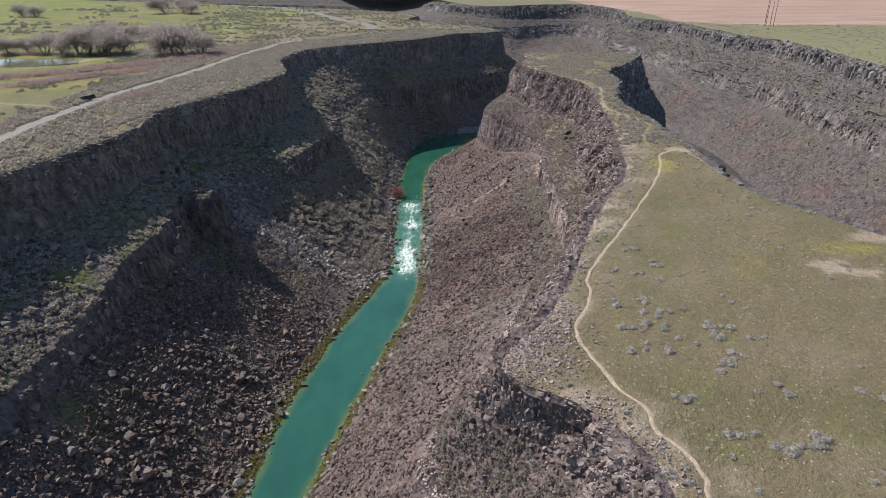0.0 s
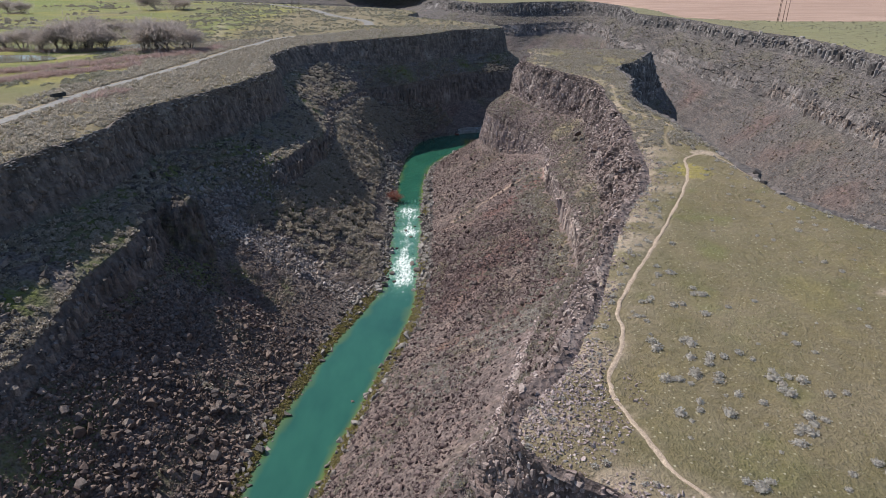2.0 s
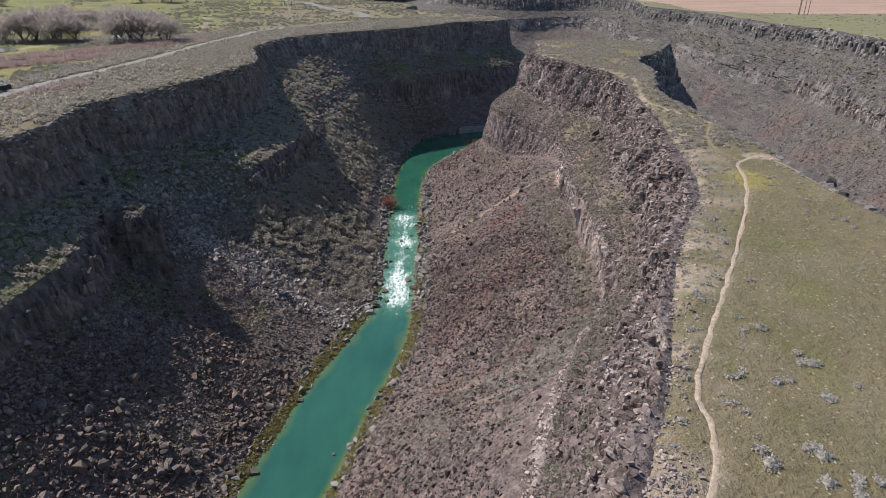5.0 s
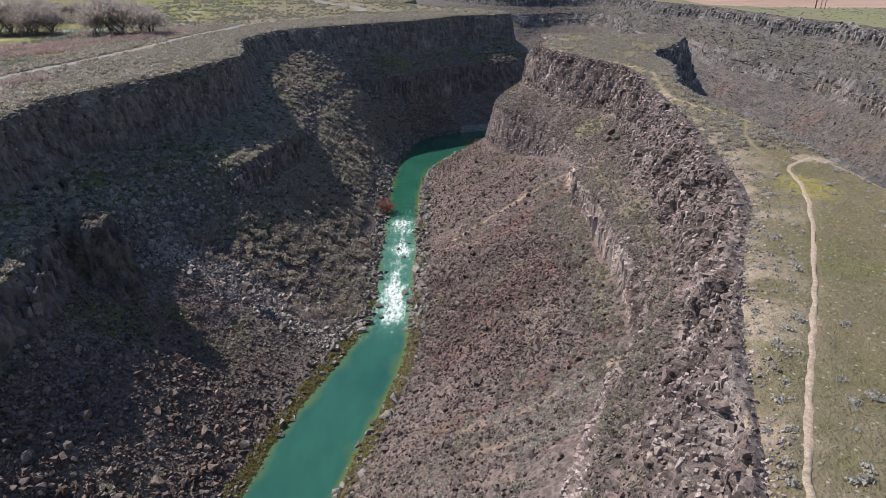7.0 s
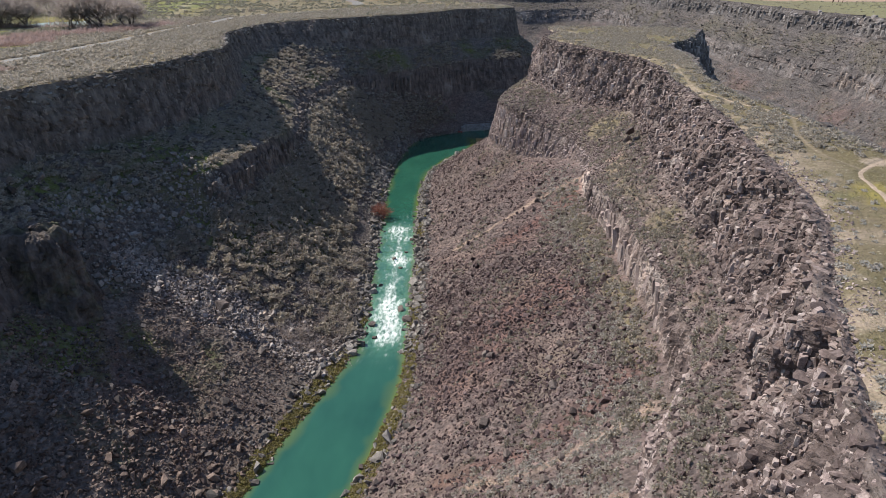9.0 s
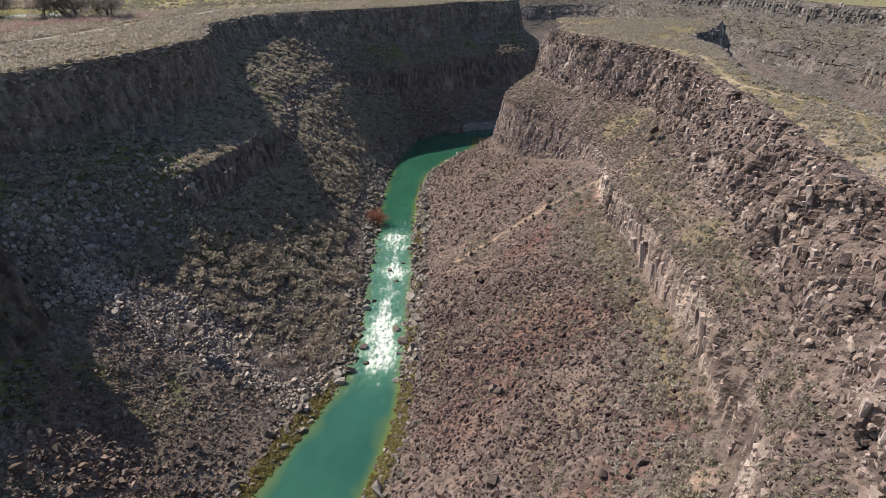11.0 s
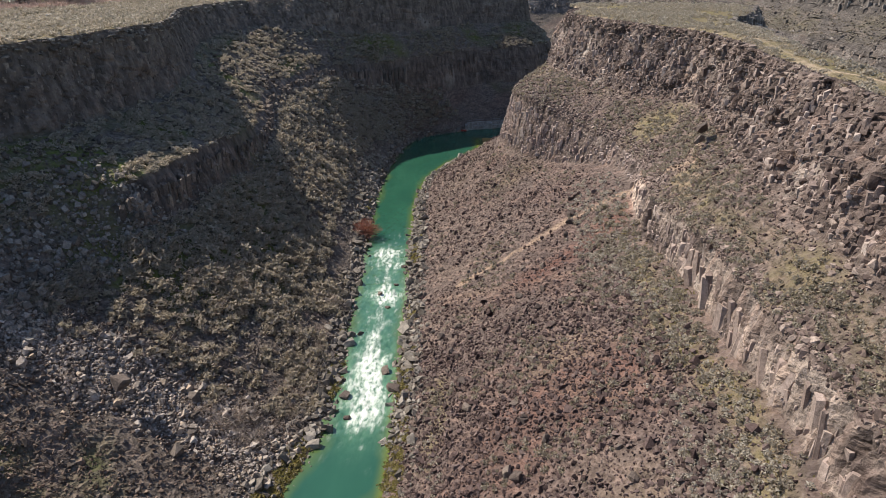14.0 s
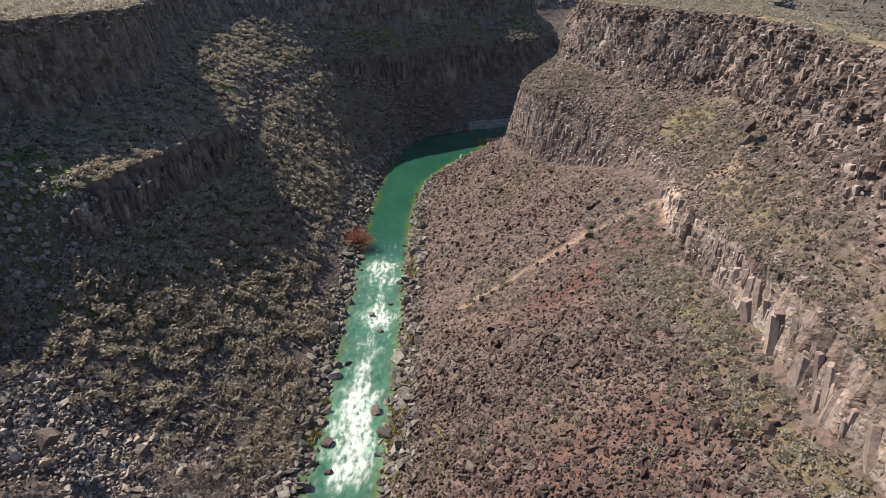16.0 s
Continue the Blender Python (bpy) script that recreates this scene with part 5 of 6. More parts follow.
shrubs(P_road, 1100, road_free * outer_strip, MAT_SAGE, "sagebrush clumps beyond the road", 0.6, 1.2)
shrubs(P_road, 700, road_free * (x < -60) * (y > 320) * (y < 620) * (x > -320) * np.clip(3 * fbm(x / 25, y / 18, 83) - 0.6, 0, 1), MAT_SAGE_DRY, "dark scrub scattered over the far meadow", 0.8, 1.8)
shrubs(P_road, 3000, road_free * (x < left_edge(y) - 0.5) * (x > -170) * (y > 330) * (y < 600) * np.clip(0.45 + 1.3 * fbm(x / 14, y / 14, 92), 0.03, 1), MAT_SAGE, "sagebrush spread over the plateau behind the bend", 0.6, 1.2)
x, y = P_left[..., 0], P_left[..., 1]
shrubs(P_left, 4200, within(B_left, 1.95, 3.08) * (y > 70) * (y < 390) * np.clip(0.65 + 1.5 * fbm(x / 8, y / 8, 84), 0.05, 1), MAT_SAGE_NEAR, "sagebrush on the shaded ledges", 0.5, 1.15, BUSHES_MID)
shrubs(P_left, 3400, within(B_left, 3.9, 4.75) * (y > 100) * (y < 345) * np.clip(np.interp(y, [100, 165, 182, 192, 260, 345], [-0.35, -0.35, 0.3, 1, 1, 0.6]) + 0.9 * fbm(x / 7, y / 7, 85), 0.0, 1), MAT_SAGE_NEAR, "sagebrush thicket on the shaded slope", 0.65, 1.45, BUSHES_MID)
shrubs(P_left, 600, within(B_left, 3.9, 4.95) * (y > 172) * (y < 215) * np.clip(2.0 * fbm(x / 7, y / 7, 86) + 0.15, 0, 1), MAT_SAGE_NEAR, "dry leafless brush on the scree", 0.7, 1.6, BUSHES_MID)
shrubs(P_left, 300, within(B_left, 3.9, 4.95) * (y > 165) * (y < 205) * np.clip(2.0 * fbm(x / 7, y / 7, 86) + 0.15, 0, 1), MAT_TWIG, "grey leafless bushes on the scree", 0.8, 1.7, BRUSH, 0.7)
# pale brush grows here; its lighter colour also stands in for stronger sunlight
shrubs(P_left, 2200, within(B_left, 3.6, 4.97) * (y > 236) * (y < 335) * np.clip(0.7 + 1.0 * fbm(x / 6, y / 6, 94), 0.1, 1), MAT_SAGE_HEAD, "pale dry brush, lightened to brighten the sunlit talus ridge", 0.4, 0.95, BUSHES_MID)
x, y = P_right[..., 0], P_right[..., 1]
shrubs(P_right, 3400, within(B_right, 2.0, 3.05) * (y > 40) * (y < 300) * np.clip(0.5 + 1.4 * fbm(x / 6, y / 6, 87), 0.05, 1), MAT_SAGE_DRY, "grey brush on the sunlit ledges", 0.28, 0.65, BUSHES_MID)
shrubs(P_right, 380, within(B_right, 3.99, 4.15, 0.03) * (y > 118) * (y < 200), MAT_SAGE_DRY, "grey bushes at the pale cliff's foot", 0.35, 0.9, BUSHES_MID)
shrubs(P_right, 1300, within(B_right, 4.0, 4.24, 0.05) * (y > 104) * (y < 215) * np.clip(0.5 + 1.5 * fbm(x / 5, y / 5, 95), 0.05, 1), MAT_SAGE_HEAD, "pale grey brush below the low cliff", 0.25, 0.6, BUSHES_MID)
shrubs(P_right, 900, (within(B_right, 4.0, 4.7, 0.05) * (y > 96) * (y < 124) + 0.5 * within(B_right, 4.75, 4.97, 0.05) * (y > 120) * (y < 200)) * np.clip(0.4 + 1.5 * fbm(x / 5, y / 5, 96), 0.02, 1), MAT_SAGE_HEAD, "grey brush and dry grass on the slope's margin", 0.2, 0.55, BUSHES_MID)
shrubs(P_right, 200, within(B_right, 3.99, 4.10, 0.03) * (y > 118) * (y < 200), MAT_HERB, "yellow-green tufts at the pale cliff's foot", 0.25, 0.6, TUFTS)
shrubs(P_right, 1700, within(B_right, 4.0, 4.97) * (y > 60) * (y < 330) * np.clip(-0.15 + 1.8 * fbm(x / 9, y / 9, 88) + 0.5 * (np.abs(x - 26) < 4), 0.0, 1), MAT_SAGE_DRY, "grey brush among the boulders", 0.3, 0.7, BUSHES_MID)
x, y = P_head[..., 0], P_head[..., 1]
neck = np.clip((y - 138) / 6, 0, 1) * (y < 300)
head_trail = np.minimum(near_line(x, y, TRAIL), np.minimum(near_line(x, y, TRAIL_SIDE), near_line(x, y, TRAIL_NECK)))
shrubs(P_head, 3000, neck * (head_trail > 0.7) * np.clip(0.7 + 1.3 * fbm(x / 8, y / 8, 89), 0.06, 1), MAT_SAGE_NEAR, "sagebrush covering the narrow neck of the headland", 0.35, 0.9, BUSHES_MID)
rim_side = np.clip(1 - (x - right_front(y)) / 9, 0, 1) + 0.9 * np.clip(1 - (right_back(y) - x) / 5, 0, 1)
shrubs(P_head, 420, rim_side * (y > 30) * (y < 140) * (head_trail > 0.9), MAT_SAGE_HEAD, "sagebrush along the headland's rim", 0.22, 0.55, BUSHES_MID)
shrubs(P_head, 17000, (y > 25) * (y < 140) * (head_trail > 0.7) * np.clip(0.5 + 1.2 * fbm(x / 7, y / 7, 90), 0.1, 1), MAT_TUFT, "low straw-coloured tufts in the grass", 0.08, 0.26, TUFTS, 0.8, "grass_tufts", "grass")
shrubs(P_outer, 3200, (within(B_outer, 2.0, 3.05) + 0.5 * within(B_outer, 4.0, 4.6)) * (P_outer[..., 1] > 120) * (P_outer[..., 1] < 640), MAT_SAGE_DRY, "grey scrub on the far canyon wall", 0.35, 0.8)
shrubs(P_back, 900, (within(B_back, 2.0, 3.05) + 0.6 * within(B_back, 4.0, 4.8)) * (P_back[..., 1] > 80) * (P_back[..., 1] < 320), MAT_SAGE, "sagebrush behind the headland", 0.5, 1.0)
shrubs(P_far, 1600, (P_far[..., 0] > 100) * (P_far[..., 1] > 200) * (P_far[..., 1] < 520) * (P_far[..., 0] < 260) * (C_far[..., 0] < 0.1), MAT_SAGE, "low scrub along the far field's margin", 0.2, 0.55)
# yellow-green herbs on the banks
for P, B, k in ((P_left, B_left, 2200), (P_right, B_right, 1700)):
    y = P[..., 1]
    shrubs(P, k, within(B, 4.92, 5.01, 0.025) * (y > 60) * (y < 320) * (np.clip(2.2 * fbm(P[..., 0] / 8, y / 12, 91) + 0.05, 0, 1) + 1.2 * np.clip((172 - y) / 10, 0, 1)), MAT_HERB, "yellow-green herbs along the waterline", 0.3, 0.8, BUSHES_MID, 0.8, "bank_herbs", "herbs")

# broken rock and bare ground along the headland's rim
x, y = P_head[..., 0], P_head[..., 1]
edge_d = x - right_front(y)
tip = np.clip(1.3 - np.hypot((x - 9) / 7, (y - 61) / 9), 0, 1)
scree(P_head, x * 0, 5200, (np.clip(1.1 - edge_d / 4.0, 0, 1) * np.clip(0.5 + 1.5 * fbm(x / 4, y / 4, 93), 0.05, 1) + 1.2 * tip) * (y > 28) * (y < 150) * (head_trail > 0.9), MAT_CLIFF, "weathered grey-pink stones lying along the headland's rim", -2.0, 0.4, 0.3, 0.3, PEBBLES)

# single sagebrushes on the open grass
stem_bm = bmesh.new()
for k in range(5):
    a = k * 1.3
    bmesh.ops.create_cone(stem_bm, segments=5, radius1=0.05, radius2=0.02, depth=0.5, cap_ends=True, matrix=Matrix.Translation((0.12 * math.cos(a), 0.12 * math.sin(a), 0.2)) @ Euler((0.5 * math.sin(a), 0.5 * math.cos(a), 0)).to_matrix().to_4x4())
stem_me = bpy.data.meshes.new("stem")
stem_bm.to_mesh(stem_me)
stem_bm.free()
stem_me.materials.append(MAT_BARK)
bush_me = [shape_mesh("sagebrush", s, MAT_SAGE_HEAD) for s in BUSHES_FINE]
X_h, Y_h = P_head[..., 0], P_head[..., 1]


def head_z(px_, py_):
    i = np.argmin(np.abs(Y_h[:, 0] - py_))
    return np.interp(px_, X_h[i], P_head[i, :, 2])


def sagebrush(bx, by, s, label="rounded grey-green sagebrush growing in short grass"):
    t = spin(1, r, 0.06)[0]
    ob = place("sagebrush", bush_me[int(r.integers(6))], (bx, by, head_z(bx, by) - 0.03), (s * r.uniform(1.1, 1.7), s * 1.25, s * r.uniform(0.9, 1.2)), t, None, label, "sagebrush", "sagebrushes on the headland")
    st = new("stem", stem_me)
    st.parent = ob


SAGE_CLUMPS = stations("22.2,66.8,3 23.3,62.2,3 26.3,65.4,4 21.3,62.2,3 24.6,67.8,3 25.6,63,3 30.8,62.2,4 30.6,59.2,3 29.5,54.9,5 24,48.8,4 29.8,64.8,2 33,61.5,1 31.6,57,2 28.9,41.6,5 32.7,42.3,5 18.8,39.6,5 27.3,44,3 34.1,51,2 30.9,50.1,1 35,59.2,2 42.3,49.7,3 26.6,58.7,2 22.4,57,2 24.5,57,1 32.8,43.9,3 54.3,104.9,2 50.7,96.7,1 27,83.3,3 26.3,75.1,2 28.3,73.2,2 29.4,77.7,2 20.3,38.8,2")
for bx, by, n in SAGE_CLUMPS:
    for k in range(int(n)):
        sagebrush(bx + r.normal(0, 0.75) * (n > 1), by + r.normal(0, 0.6) * (n > 1), r.uniform(0.32, 0.6), "grey sagebrush in a loose clump on the grass" if n > 1 else "single grey sagebrush on the open grass")
for k in range(130):
    by = r.uniform(28, 132)
    bx = r.uniform(right_front(by) + 5, min(right_back(by) - 2, right_front(by) + 52))
    if near_line(np.array(bx), np.array(by), TRAIL) > 1.2:
        sagebrush(bx, by, r.uniform(0.18, 0.42), "small grey-green sagebrush growing in short grass")


# ---- paths and road ----
def ribbon(name, line, width, lift, mat, label, category, surface, rag=0.15, group=""):
    d = np.gradient(line, axis=0)
    d /= np.linalg.norm(d, axis=1)[:, None]
    side = np.c_[-d[:, 1], d[:, 0]]
    cols = []
    for k, f in enumerate((-1, -0.55, 0, 0.55, 1)):
        w = width / 2 * f * (1 + rag * 2 * fbm(line[:, 0] / 2 + 9 * k, line[:, 1] / 2, 5))
        q = line + side * w[:, None]
        cols.append(np.c_[q, [surface(a, b) + lift - (0.05 if abs(f) == 1 else 0) for a, b in q]])
    me = grid_mesh(name, np.stack(cols, 1), True)
    me.materials.append(mat)
    return tagged(new(name, me), label, category, kind="structure")


def dense(line, step):
    d = np.r_[0, np.cumsum(np.linalg.norm(np.diff(line, axis=0), axis=1))]
    t = np.arange(0, d[-1], step)
    return np.c_[np.interp(t, d, line[:, 0]), np.interp(t, d, line[:, 1])]


plain_y = P_road[:, 0, 1]


def plain_z(a, b):
    i = min(max(np.searchsorted(plain_y, b), 1), len(plain_y) - 1)
    za, zb = (np.interp(-a, -P_road[k, :, 0], P_road[k, :, 2]) for k in (i - 1, i))
    t = (b - plain_y[i - 1]) / (plain_y[i] - plain_y[i - 1])
    return za * (1 - t) + zb * t


ribbon("path_trail", dense(TRAIL, 0.4), 0.48, 0.05, MAT_DUST, "pale trodden footpath winding along the rim", "footpath", head_z, 0.35)
ribbon("path_side", dense(TRAIL_SIDE, 0.5), 0.55, 0.04, MAT_DUST, "thin pale footpath along the headland's far edge", "footpath", head_z, 0.5)
ribbon("path_neck", dense(stations("55,150 54,157 53,162 49.5,170 46.5,178"), 0.5), 0.35, 0.05, MAT_DUST, "faint footpath over the neck of the headland", "footpath", head_z, 0.5)
ribbon("road", dense(ROAD, 2.0), 3.5, 0.16, MAT_GRAVEL, "light grey gravel road along the canyon rim", "road", plain_z, 0.05)
ribbon("road_far", dense(ROAD_FAR, 4.0), 5.5, 0.2, MAT_GRAVEL, "light gravel road crossing the far meadow", "road", plain_z, 0.05)

# ---- pond and its trees ----
pond_bm = bmesh.new()
MAT_POND = bpy.data.materials.new("still_brown_pond_water")
MAT_POND.use_nodes = True
pb = MAT_POND.node_tree.nodes["Principled BSDF"]
pb.inputs["Base Color"].default_value, pb.inputs["Roughness"].default_value = (0.16, 0.15, 0.11, 1), 0.06
for cx, cy, rx, ry in ((-176, 268, 23, 12), (-137, 303, 12, 13)):
    a = np.linspace(0, 2 * np.pi, 48, endpoint=False)
    rad = 1 + 0.14 * fbm(np.cos(a) * 2 + cx, np.sin(a) * 2, 3)
    pond_bm.faces.new([pond_bm.verts.new((cx + rx * k * math.cos(b), cy + ry * k * math.sin(b), RIM - 0.28)) for b, k in zip(a, rad)])
me = bpy.data.meshes.new("water_pond")
pond_bm.to_mesh(me)
pond_bm.free()
me.materials.append(MAT_POND)
tagged(new("water_pond", me), "still pond reflecting the pale sky among bare trees", "pond", kind="structure")


def tree_parts(seed, tall):
    """Trunk with forked limbs, and a crown of fine bare twigs."""
    rr = random.Random(seed)
    bm = bmesh.new()
    tips = []

    def limb(p, d, length, rad, depth):
        q = p + d * length
        m = Matrix.Translation((p + q) / 2) @ d.to_track_quat("Z", "Y").to_matrix().to_4x4()
        bmesh.ops.create_cone(bm, segments=6, radius1=rad, radius2=rad * 0.62, depth=length * 1.04, cap_ends=True, matrix=m)
        if depth == 0:
            tips.append((q, d))
            return
        for _ in range(3 if depth > 1 else 4):
            e = (d + Vector((rr.gauss(0, 0.55), rr.gauss(0, 0.55), rr.gauss(0.18, 0.25)))).normalized()
            limb(p + d * length * rr.uniform(0.65, 1.0), e, length * rr.uniform(0.6, 0.8), rad * 0.58, depth - 1)

    for k in range(rr.randint(3, 4)):
        d = Vector((rr.gauss(0, 0.45), rr.gauss(0, 0.45), 1)).normalized()
        limb(Vector((rr.gauss(0, 0.4), rr.gauss(0, 0.4), -0.4)), d, tall * 0.36, tall * 0.016, 2)
    v, f = [], []
    nr = np.random.default_rng(seed)
    spots = [(np.array(q), np.array(d), 85, 0.085) for q, d in tips]
    spots += [(np.array([nr.normal(0, tall * 0.2), nr.normal(0, tall * 0.2), tall * nr.uniform(0.02, 0.35)]), np.array([0, 0, 1.0]), 30, 0.10) for _ in range(12)]
    for q, d, count, spread in spots:
        for _ in range(count):
            e = d * 0.6 + nr.normal(0, 0.5, 3) + [0, 0, 0.3]
            e /= np.linalg.norm(e)
            c = q + nr.normal(0, tall * spread, 3) - d * nr.uniform(0, tall * 0.14)
            c[2] = max(c[2], 0.0)
            s = np.cross(e, nr.normal(size=3))
            s /= np.linalg.norm(s)
            l, w = tall * nr.uniform(0.06, 0.14), tall * nr.uniform(0.003, 0.007)
            k = len(v)
            v += [c - s * w, c + s * w, c + e * l]
            f.append([k, k + 1, k + 2])
    crown = bpy.data.meshes.new("crown")
    fill_mesh(crown, np.array(v), np.array(f))
    crown.materials.append(MAT_TWIG)
    trunk = bpy.data.meshes.new("trunk")
    bm.to_mesh(trunk)
    bm.free()
    trunk.materials.append(MAT_BARK)
    return trunk, crown


TREES = [tree_parts(500 + k, 10.0) for k in range(4)]


def tree(x_, y_, s, label):
    base = new("tree")
    s *= 1.35
    base.matrix_world = pose(x_, y_, plain_z(x_, y_), 0, 0, r.uniform(0, 360)) @ Matrix.Diagonal((s * r.uniform(1.0, 1.4), s * r.uniform(1.0, 1.3), s * r.uniform(0.65, 0.95), 1))
    tagged(base, label, "tree", "bare trees by the pond")
    trunk, crown = TREES[int(r.integers(4))]
    for nm, me_ in (("trunk", trunk), ("crown", crown)):
        new(nm, me_).parent = base


for tx, ty, s in ((-113, 286, 1.45), (-108, 292, 1.2), (-119, 291, 1.3), (-124, 285, 0.9), (-144, 292, 1.25), (-150, 291, 1.35), (-157, 289, 1.3), (-163, 291, 1.1), (-153, 297, 1.2), (-168, 288, 0.9), (-178, 292, 0.95), (-186, 294, 0.9), (-194, 291, 1.0), (-204, 292, 0.9), (-150, 336, 1.15), (-161, 338, 1.05), (-140, 340, 0.9), (-172, 335, 0.9), (-131, 335, 0.9), (-297, 486, 1.0), (-309, 492, 0.9), (-215, 520, 1.5), (-206, 530, 1.2), (-195, 518, 1.0)):
    tree(tx, ty, s, "bare grey-brown tree beside the pond" if ty < 400 else "bare grey tree standing in the far meadow")

# willow thickets
pts_ = []
for line, n, w in (("-160,226 -144,238 -131,252 -116,268 -104,283 -98,300", 800, 5.0), ("-142,213 -123,236 -112,252", 420, 4.0), ("-112,150 -100,186 -93,202", 110, 4.0), ("-170,283 -160,286 -140,292 -125,288 -108,284", 170, 3.0), ("-205,288 -175,288", 80, 3.0)):
    q = dense(stations(line), 0.5)
    p = q[r.integers(0, len(q), n)] + r.normal(0, w * 0.5, (n, 2))
    pts_.append(p)
p = np.vstack(pts_)
keep = near_line(p[:, 0], p[:, 1], ROAD) > 4.0
p = p[keep]
pz = np.array([plain_z(a, b) for a, b in p])
s = r.uniform(0.9, 1.8, len(p))
strew("willow_thicket", BRUSH, np.c_[p, pz - 0.1], np.c_[s, s, s * 0.85], spin(len(p), r, 0.05), MAT_PINK, "pinkish leafless willow thicket between pond and road", "shrubs")

# red willow on the bank at the rapids
willow = new("willow_shrub")
willow.matrix_world = pose(-18.6, 238.6, 0.9)
tagged(willow, "rust-red leafless willow on the bank above the rapids", "shrub")
crown = new("crown", shape_mesh("crown", bush_shape(611, 700, 1.25, 0.022, 0.42, 0), MAT_RED_TWIG))
crown.scale = (3.5, 3.3, 3.1)
crown.parent = willow
stem = new("stem", stem_me)
stem.scale = (3.5, 3.5, 3.5)
stem.parent = willow


# ---- weir in the bend ----
def box(bm, p, q, thick, z0, z1):
    """An upright slab from plan point p to q."""
    p, q = Vector((*p, 0)), Vector((*q, 0))
    d = (q - p).normalized()
    n = Vector((-d.y, d.x, 0)) * thick / 2
    v = [bm.verts.new((a + s * n).to_tuple()[:2] + (z,)) for z in (z0, z1) for a, s in ((p, -1), (q, -1), (q, 1), (p, 1))]
    for f in ((3, 2, 1, 0), (4, 5, 6, 7), (0, 1, 5, 4), (1, 2, 6, 5), (2, 3, 7, 6), (3, 0, 4, 7)):
        bm.faces.new([v[k] for k in f])


weir = tagged(new("weir"), "low pale concrete diversion weir across the shaded bend", "weir")
weir.location = (8.6, 340.5, 0)
WEIR = [(0, 0), (3.5, 1.9), (9.5, 3.0), (16, 5.5), (24, 9.5)]
for a, b in zip(WEIR[:-1], WEIR[1:]):
    bm = bmesh.new()
    box(bm, a, b, 0.7, -1.5, 1.5)
    part("wall_panel", bm, MAT_CONCRETE, weir)
    bm = bmesh.new()
    box(bm, (a[0] + 0.4, a[1] + 1.9), (b[0] + 0.4, b[1] + 1.9), 0.5, -1.5, 2.6)
    part("rear_wall", bm, MAT_CONCRETE, weir, "darker wet concrete rear wall")
    bm = bmesh.new()
    box(bm, (a[0] + 0.4, a[1] + 1.9), (b[0] + 0.4, b[1] + 1.9), 0.08, 3.3, 3.4)
    n_post = 4
    for k in range(n_post):
        t = k / n_post
        px_, py_ = a[0] + 0.4 + (b[0] - a[0]) * t, a[1] + 1.9 + (b[1] - a[1]) * t
        box(bm, (px_ - 0.04, py_), (px_ + 0.04, py_), 0.08, 2.6, 3.35)
    part("railing", bm, MAT_STEEL, weir, "thin galvanised hand railing")
for a in (WEIR[0], WEIR[2]):
    bm = bmesh.new()
    box(bm, (a[0] - 0.5, a[1] + 0.6), (a[0] + 0.5, a[1] + 0.6), 2.6, -1.5, 2.2)
    part("pier", bm, MAT_CONCRETE, weir)
boom = tagged(new("safety_boom"), "string of red floats closing the water before the weir", "boom")
boom.location = (-2.4, 339.2, 0.1)
for k in range(12):
    bm = bmesh.new()
    bmesh.ops.create_cone(bm, segments=10, radius1=0.32, radius2=0.32, depth=0.85, cap_ends=True, matrix=Matrix.Translation((0.45 + k * 0.92, 0.05 * k, 0.05)) @ Euler((0, radians(90), 0)).to_matrix().to_4x4())
    bmesh.ops.bevel(bm, geom=[e for e in bm.edges if abs(e.verts[0].co.x - e.verts[1].co.x) < 0.01], offset=0.08, segments=2, affect="EDGES")
    part("float", bm, MAT_BOOM, boom)


# ---- open trailer beside the road ----
def flat_box(name, size, at, mat, parent, label="", bevel=0.03):
    bm = bmesh.new()
    bmesh.ops.create_cube(bm, size=1, matrix=Matrix.Translation(at) @ Matrix.Diagonal((*size, 1)))
    bmesh.ops.bevel(bm, geom=bm.edges[:], offset=bevel, segments=1, affect="EDGES")
    return part(name, bm, mat, parent, label)


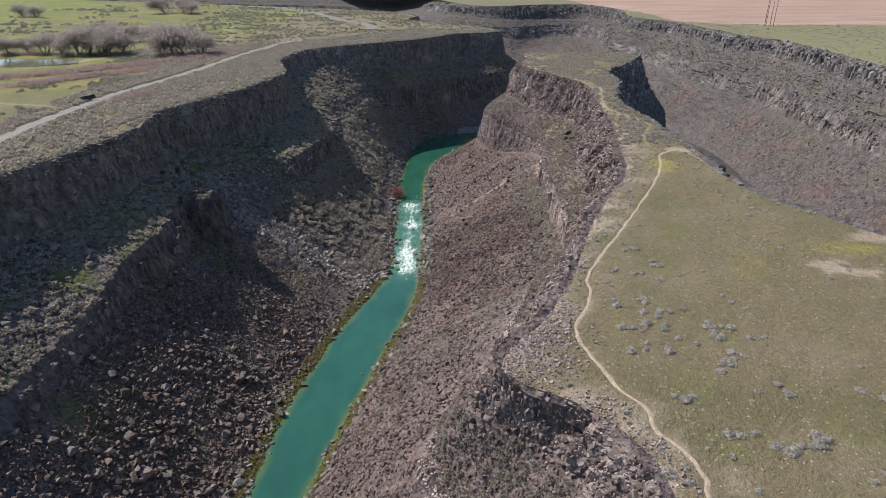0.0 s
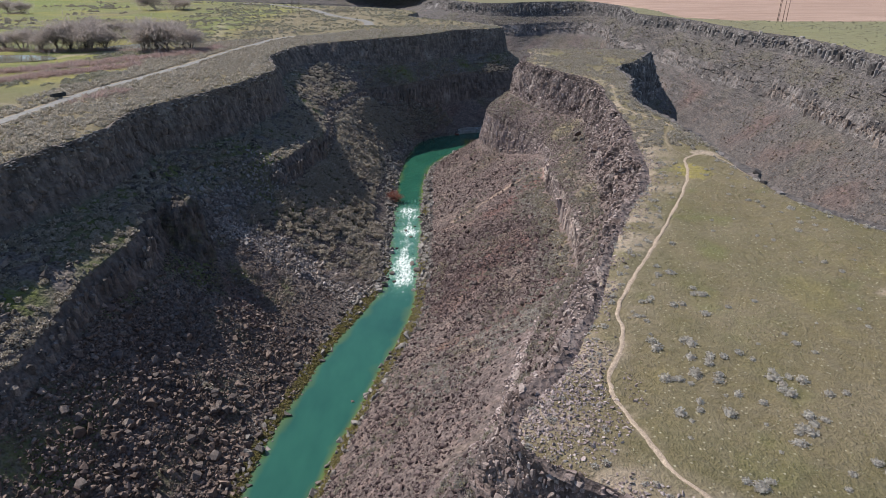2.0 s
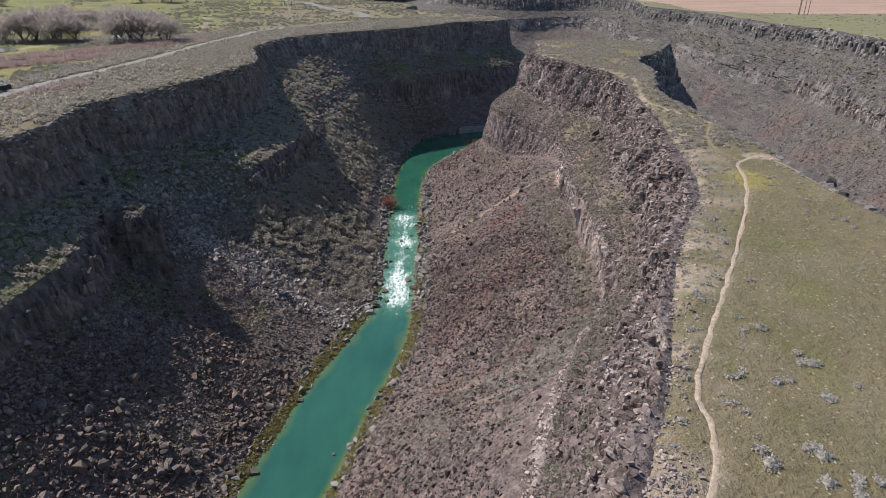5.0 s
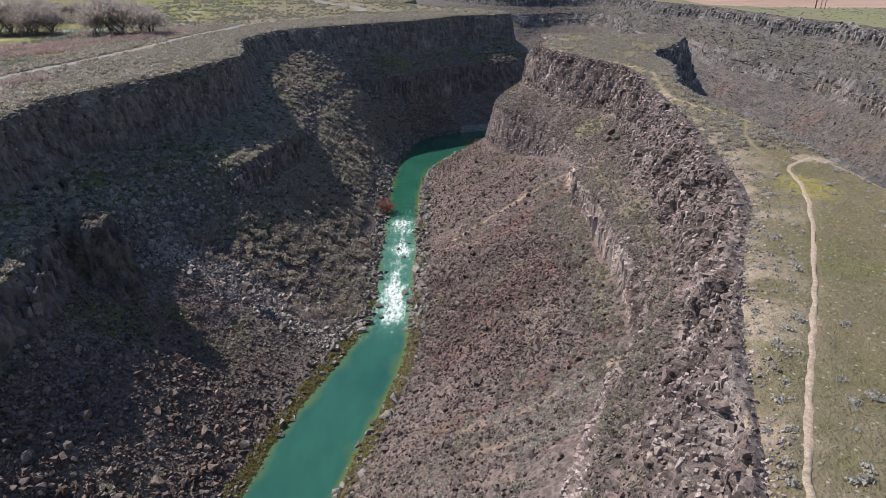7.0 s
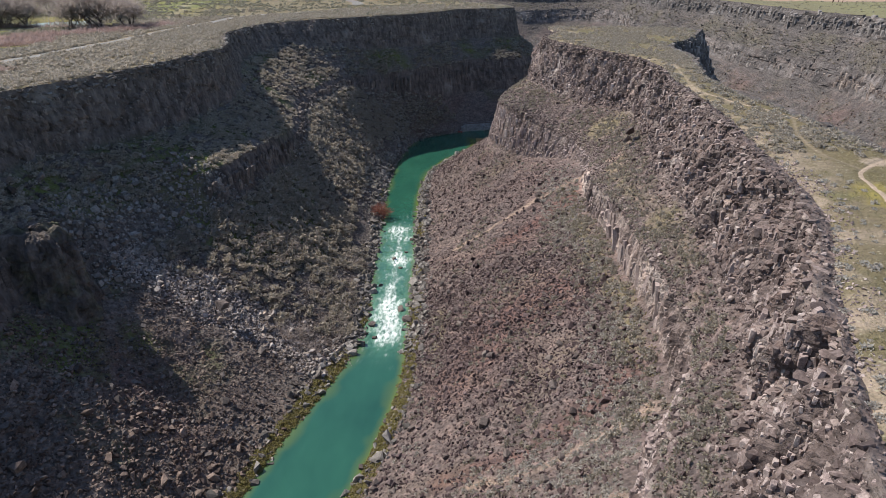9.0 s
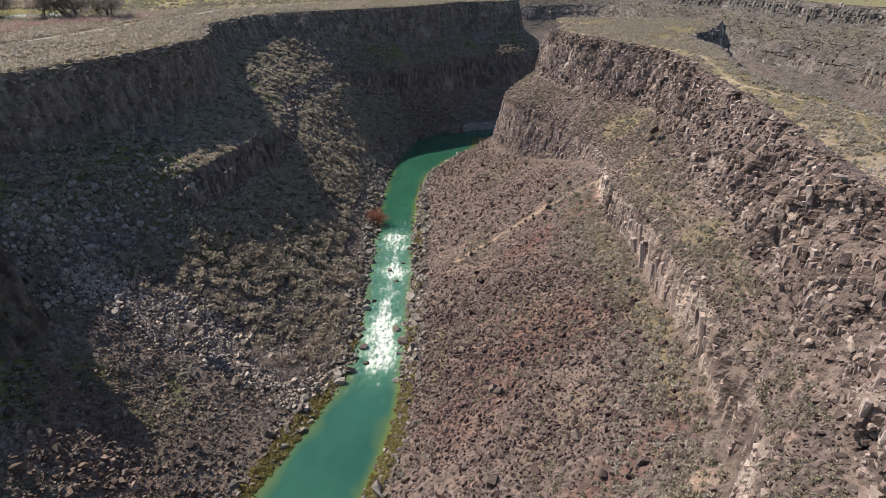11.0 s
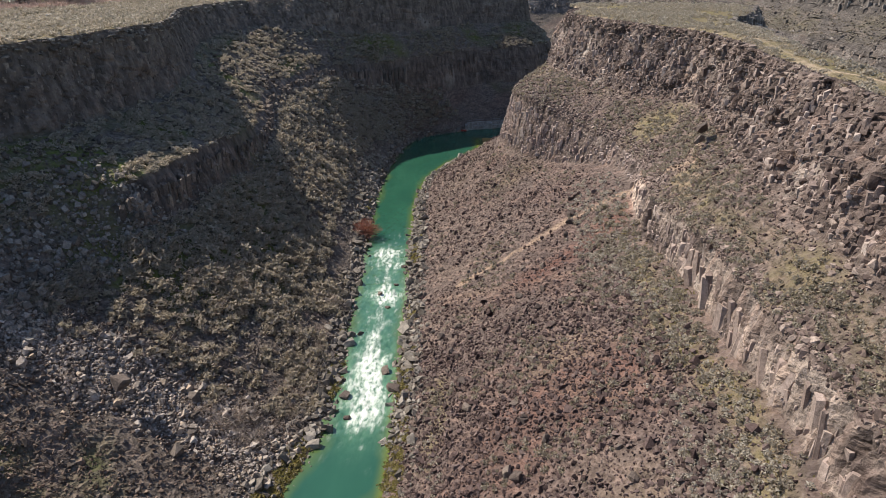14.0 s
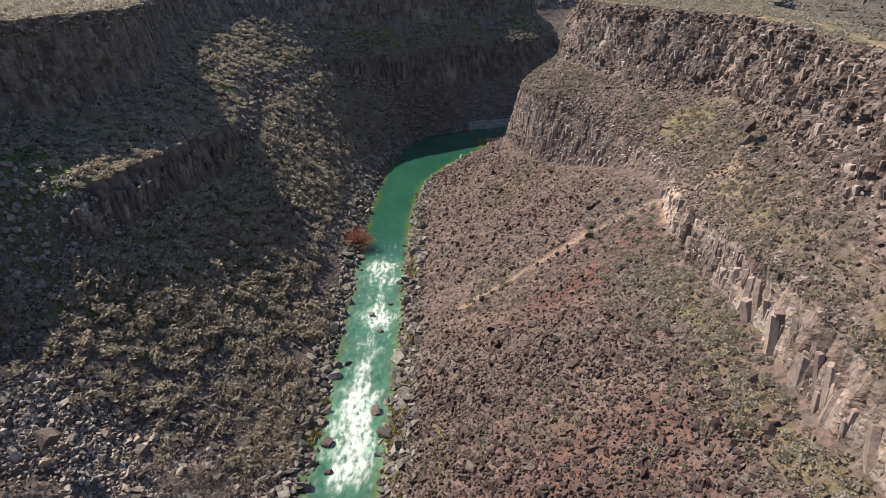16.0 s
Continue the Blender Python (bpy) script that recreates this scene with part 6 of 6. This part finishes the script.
def trailer(x_, y_, turn):
    base = tagged(new("trailer"), "dark open-topped steel trailer parked beside the gravel road", "trailer")
    base.matrix_world = pose(x_, y_, plain_z(x_, y_) + 0.02, 0, 0, turn) @ Matrix.Scale(0.82, 4)
    flat_box("bed", (4.6, 1.9, 0.14), (0, 0, 0.72), MAT_TRAILER, base)
    for sy in (-0.92, 0.92):
        flat_box("side_panel", (4.6, 0.07, 0.85), (0, sy, 1.2), MAT_TRAILER, base)
        for k in range(5):
            flat_box("stake", (0.08, 0.06, 0.85), (-2.1 + k * 1.05, sy * 1.06, 1.2), MAT_TRAILER, base, "", 0.01)
    flat_box("front_panel", (0.07, 1.8, 1.2), (2.28, 0, 1.35), MAT_TRAILER, base)
    flat_box("tailgate", (0.07, 1.8, 0.85), (-2.28, 0, 1.2), MAT_TRAILER, base)
    flat_box("drawbar", (1.5, 0.12, 0.12), (2.95, 0, 0.6), MAT_TRAILER, base)
    for sx in (-0.45, 0.4):
        for sy in (-1.02, 1.02):
            bm = bmesh.new()
            bmesh.ops.create_cone(bm, segments=18, radius1=0.37, radius2=0.37, depth=0.22, cap_ends=True, matrix=Matrix.Translation((sx, sy, 0.37)) @ Euler((radians(90), 0, 0)).to_matrix().to_4x4())
            bmesh.ops.bevel(bm, geom=[e for e in bm.edges if abs(e.verts[0].co.y - e.verts[1].co.y) < 0.01], offset=0.05, segments=2, affect="EDGES")
            tyre = part("wheel", bm, MAT_TYRE, base, "black rubber wheel")
            bm = bmesh.new()
            bmesh.ops.create_cone(bm, segments=14, radius1=0.2, radius2=0.17, depth=0.05, cap_ends=True, matrix=Matrix.Translation((sx, sy * 1.12, 0.37)) @ Euler((radians(90), 0, 0)).to_matrix().to_4x4())
            part("rim", bm, MAT_STEEL, tyre)


trailer(-106.5, 189.8, 62)


# ---- power lines ----
def power_pole(x_, y_, z_, tall, turn, arms, label):
    base = new("power_pole")
    base.matrix_world = pose(x_, y_, z_, 0, 0, turn)
    tagged(base, label, "power pole", "wooden power poles")
    bm = bmesh.new()
    bmesh.ops.create_cone(bm, segments=10, radius1=0.17, radius2=0.10, depth=tall + 1, cap_ends=True, matrix=Matrix.Translation((0, 0, tall / 2 - 0.5)))
    part("pole", bm, MAT_POLE, base)
    for k in range(arms):
        h = tall - 0.6 - 1.3 * k
        bm = bmesh.new()
        box(bm, (-1.4, 0.2), (1.4, 0.2), 0.14, h, h + 0.18)
        part("crossarm", bm, MAT_POLE, base)
        for sx in (-1.2, 0.0, 1.2):
            bm = bmesh.new()
            bmesh.ops.create_cone(bm, segments=8, radius1=0.09, radius2=0.05, depth=0.32, cap_ends=True, matrix=Matrix.Translation((sx, 0.2, h + 0.34)))
            part("insulator", bm, MAT_STEEL, base)
    return base


for x_, y_ in ((196.0, 404.0), (199.4, 409.5), (201.2, 408.0), (202.8, 407.0)):
    power_pole(x_, y_, RIM + 1.2, 17.0, 35, 1, "tall brown wooden power pole at the field's edge")
power_pole(-108, 494, RIM, 14.0, 60, 1, "wooden power pole beside the far road")
power_pole(-100, 480, RIM, 14.0, 60, 1, "wooden power pole beside the far road")
power_pole(-215, 566, RIM, 14.0, 60, 1, "wooden power pole in the far meadow")
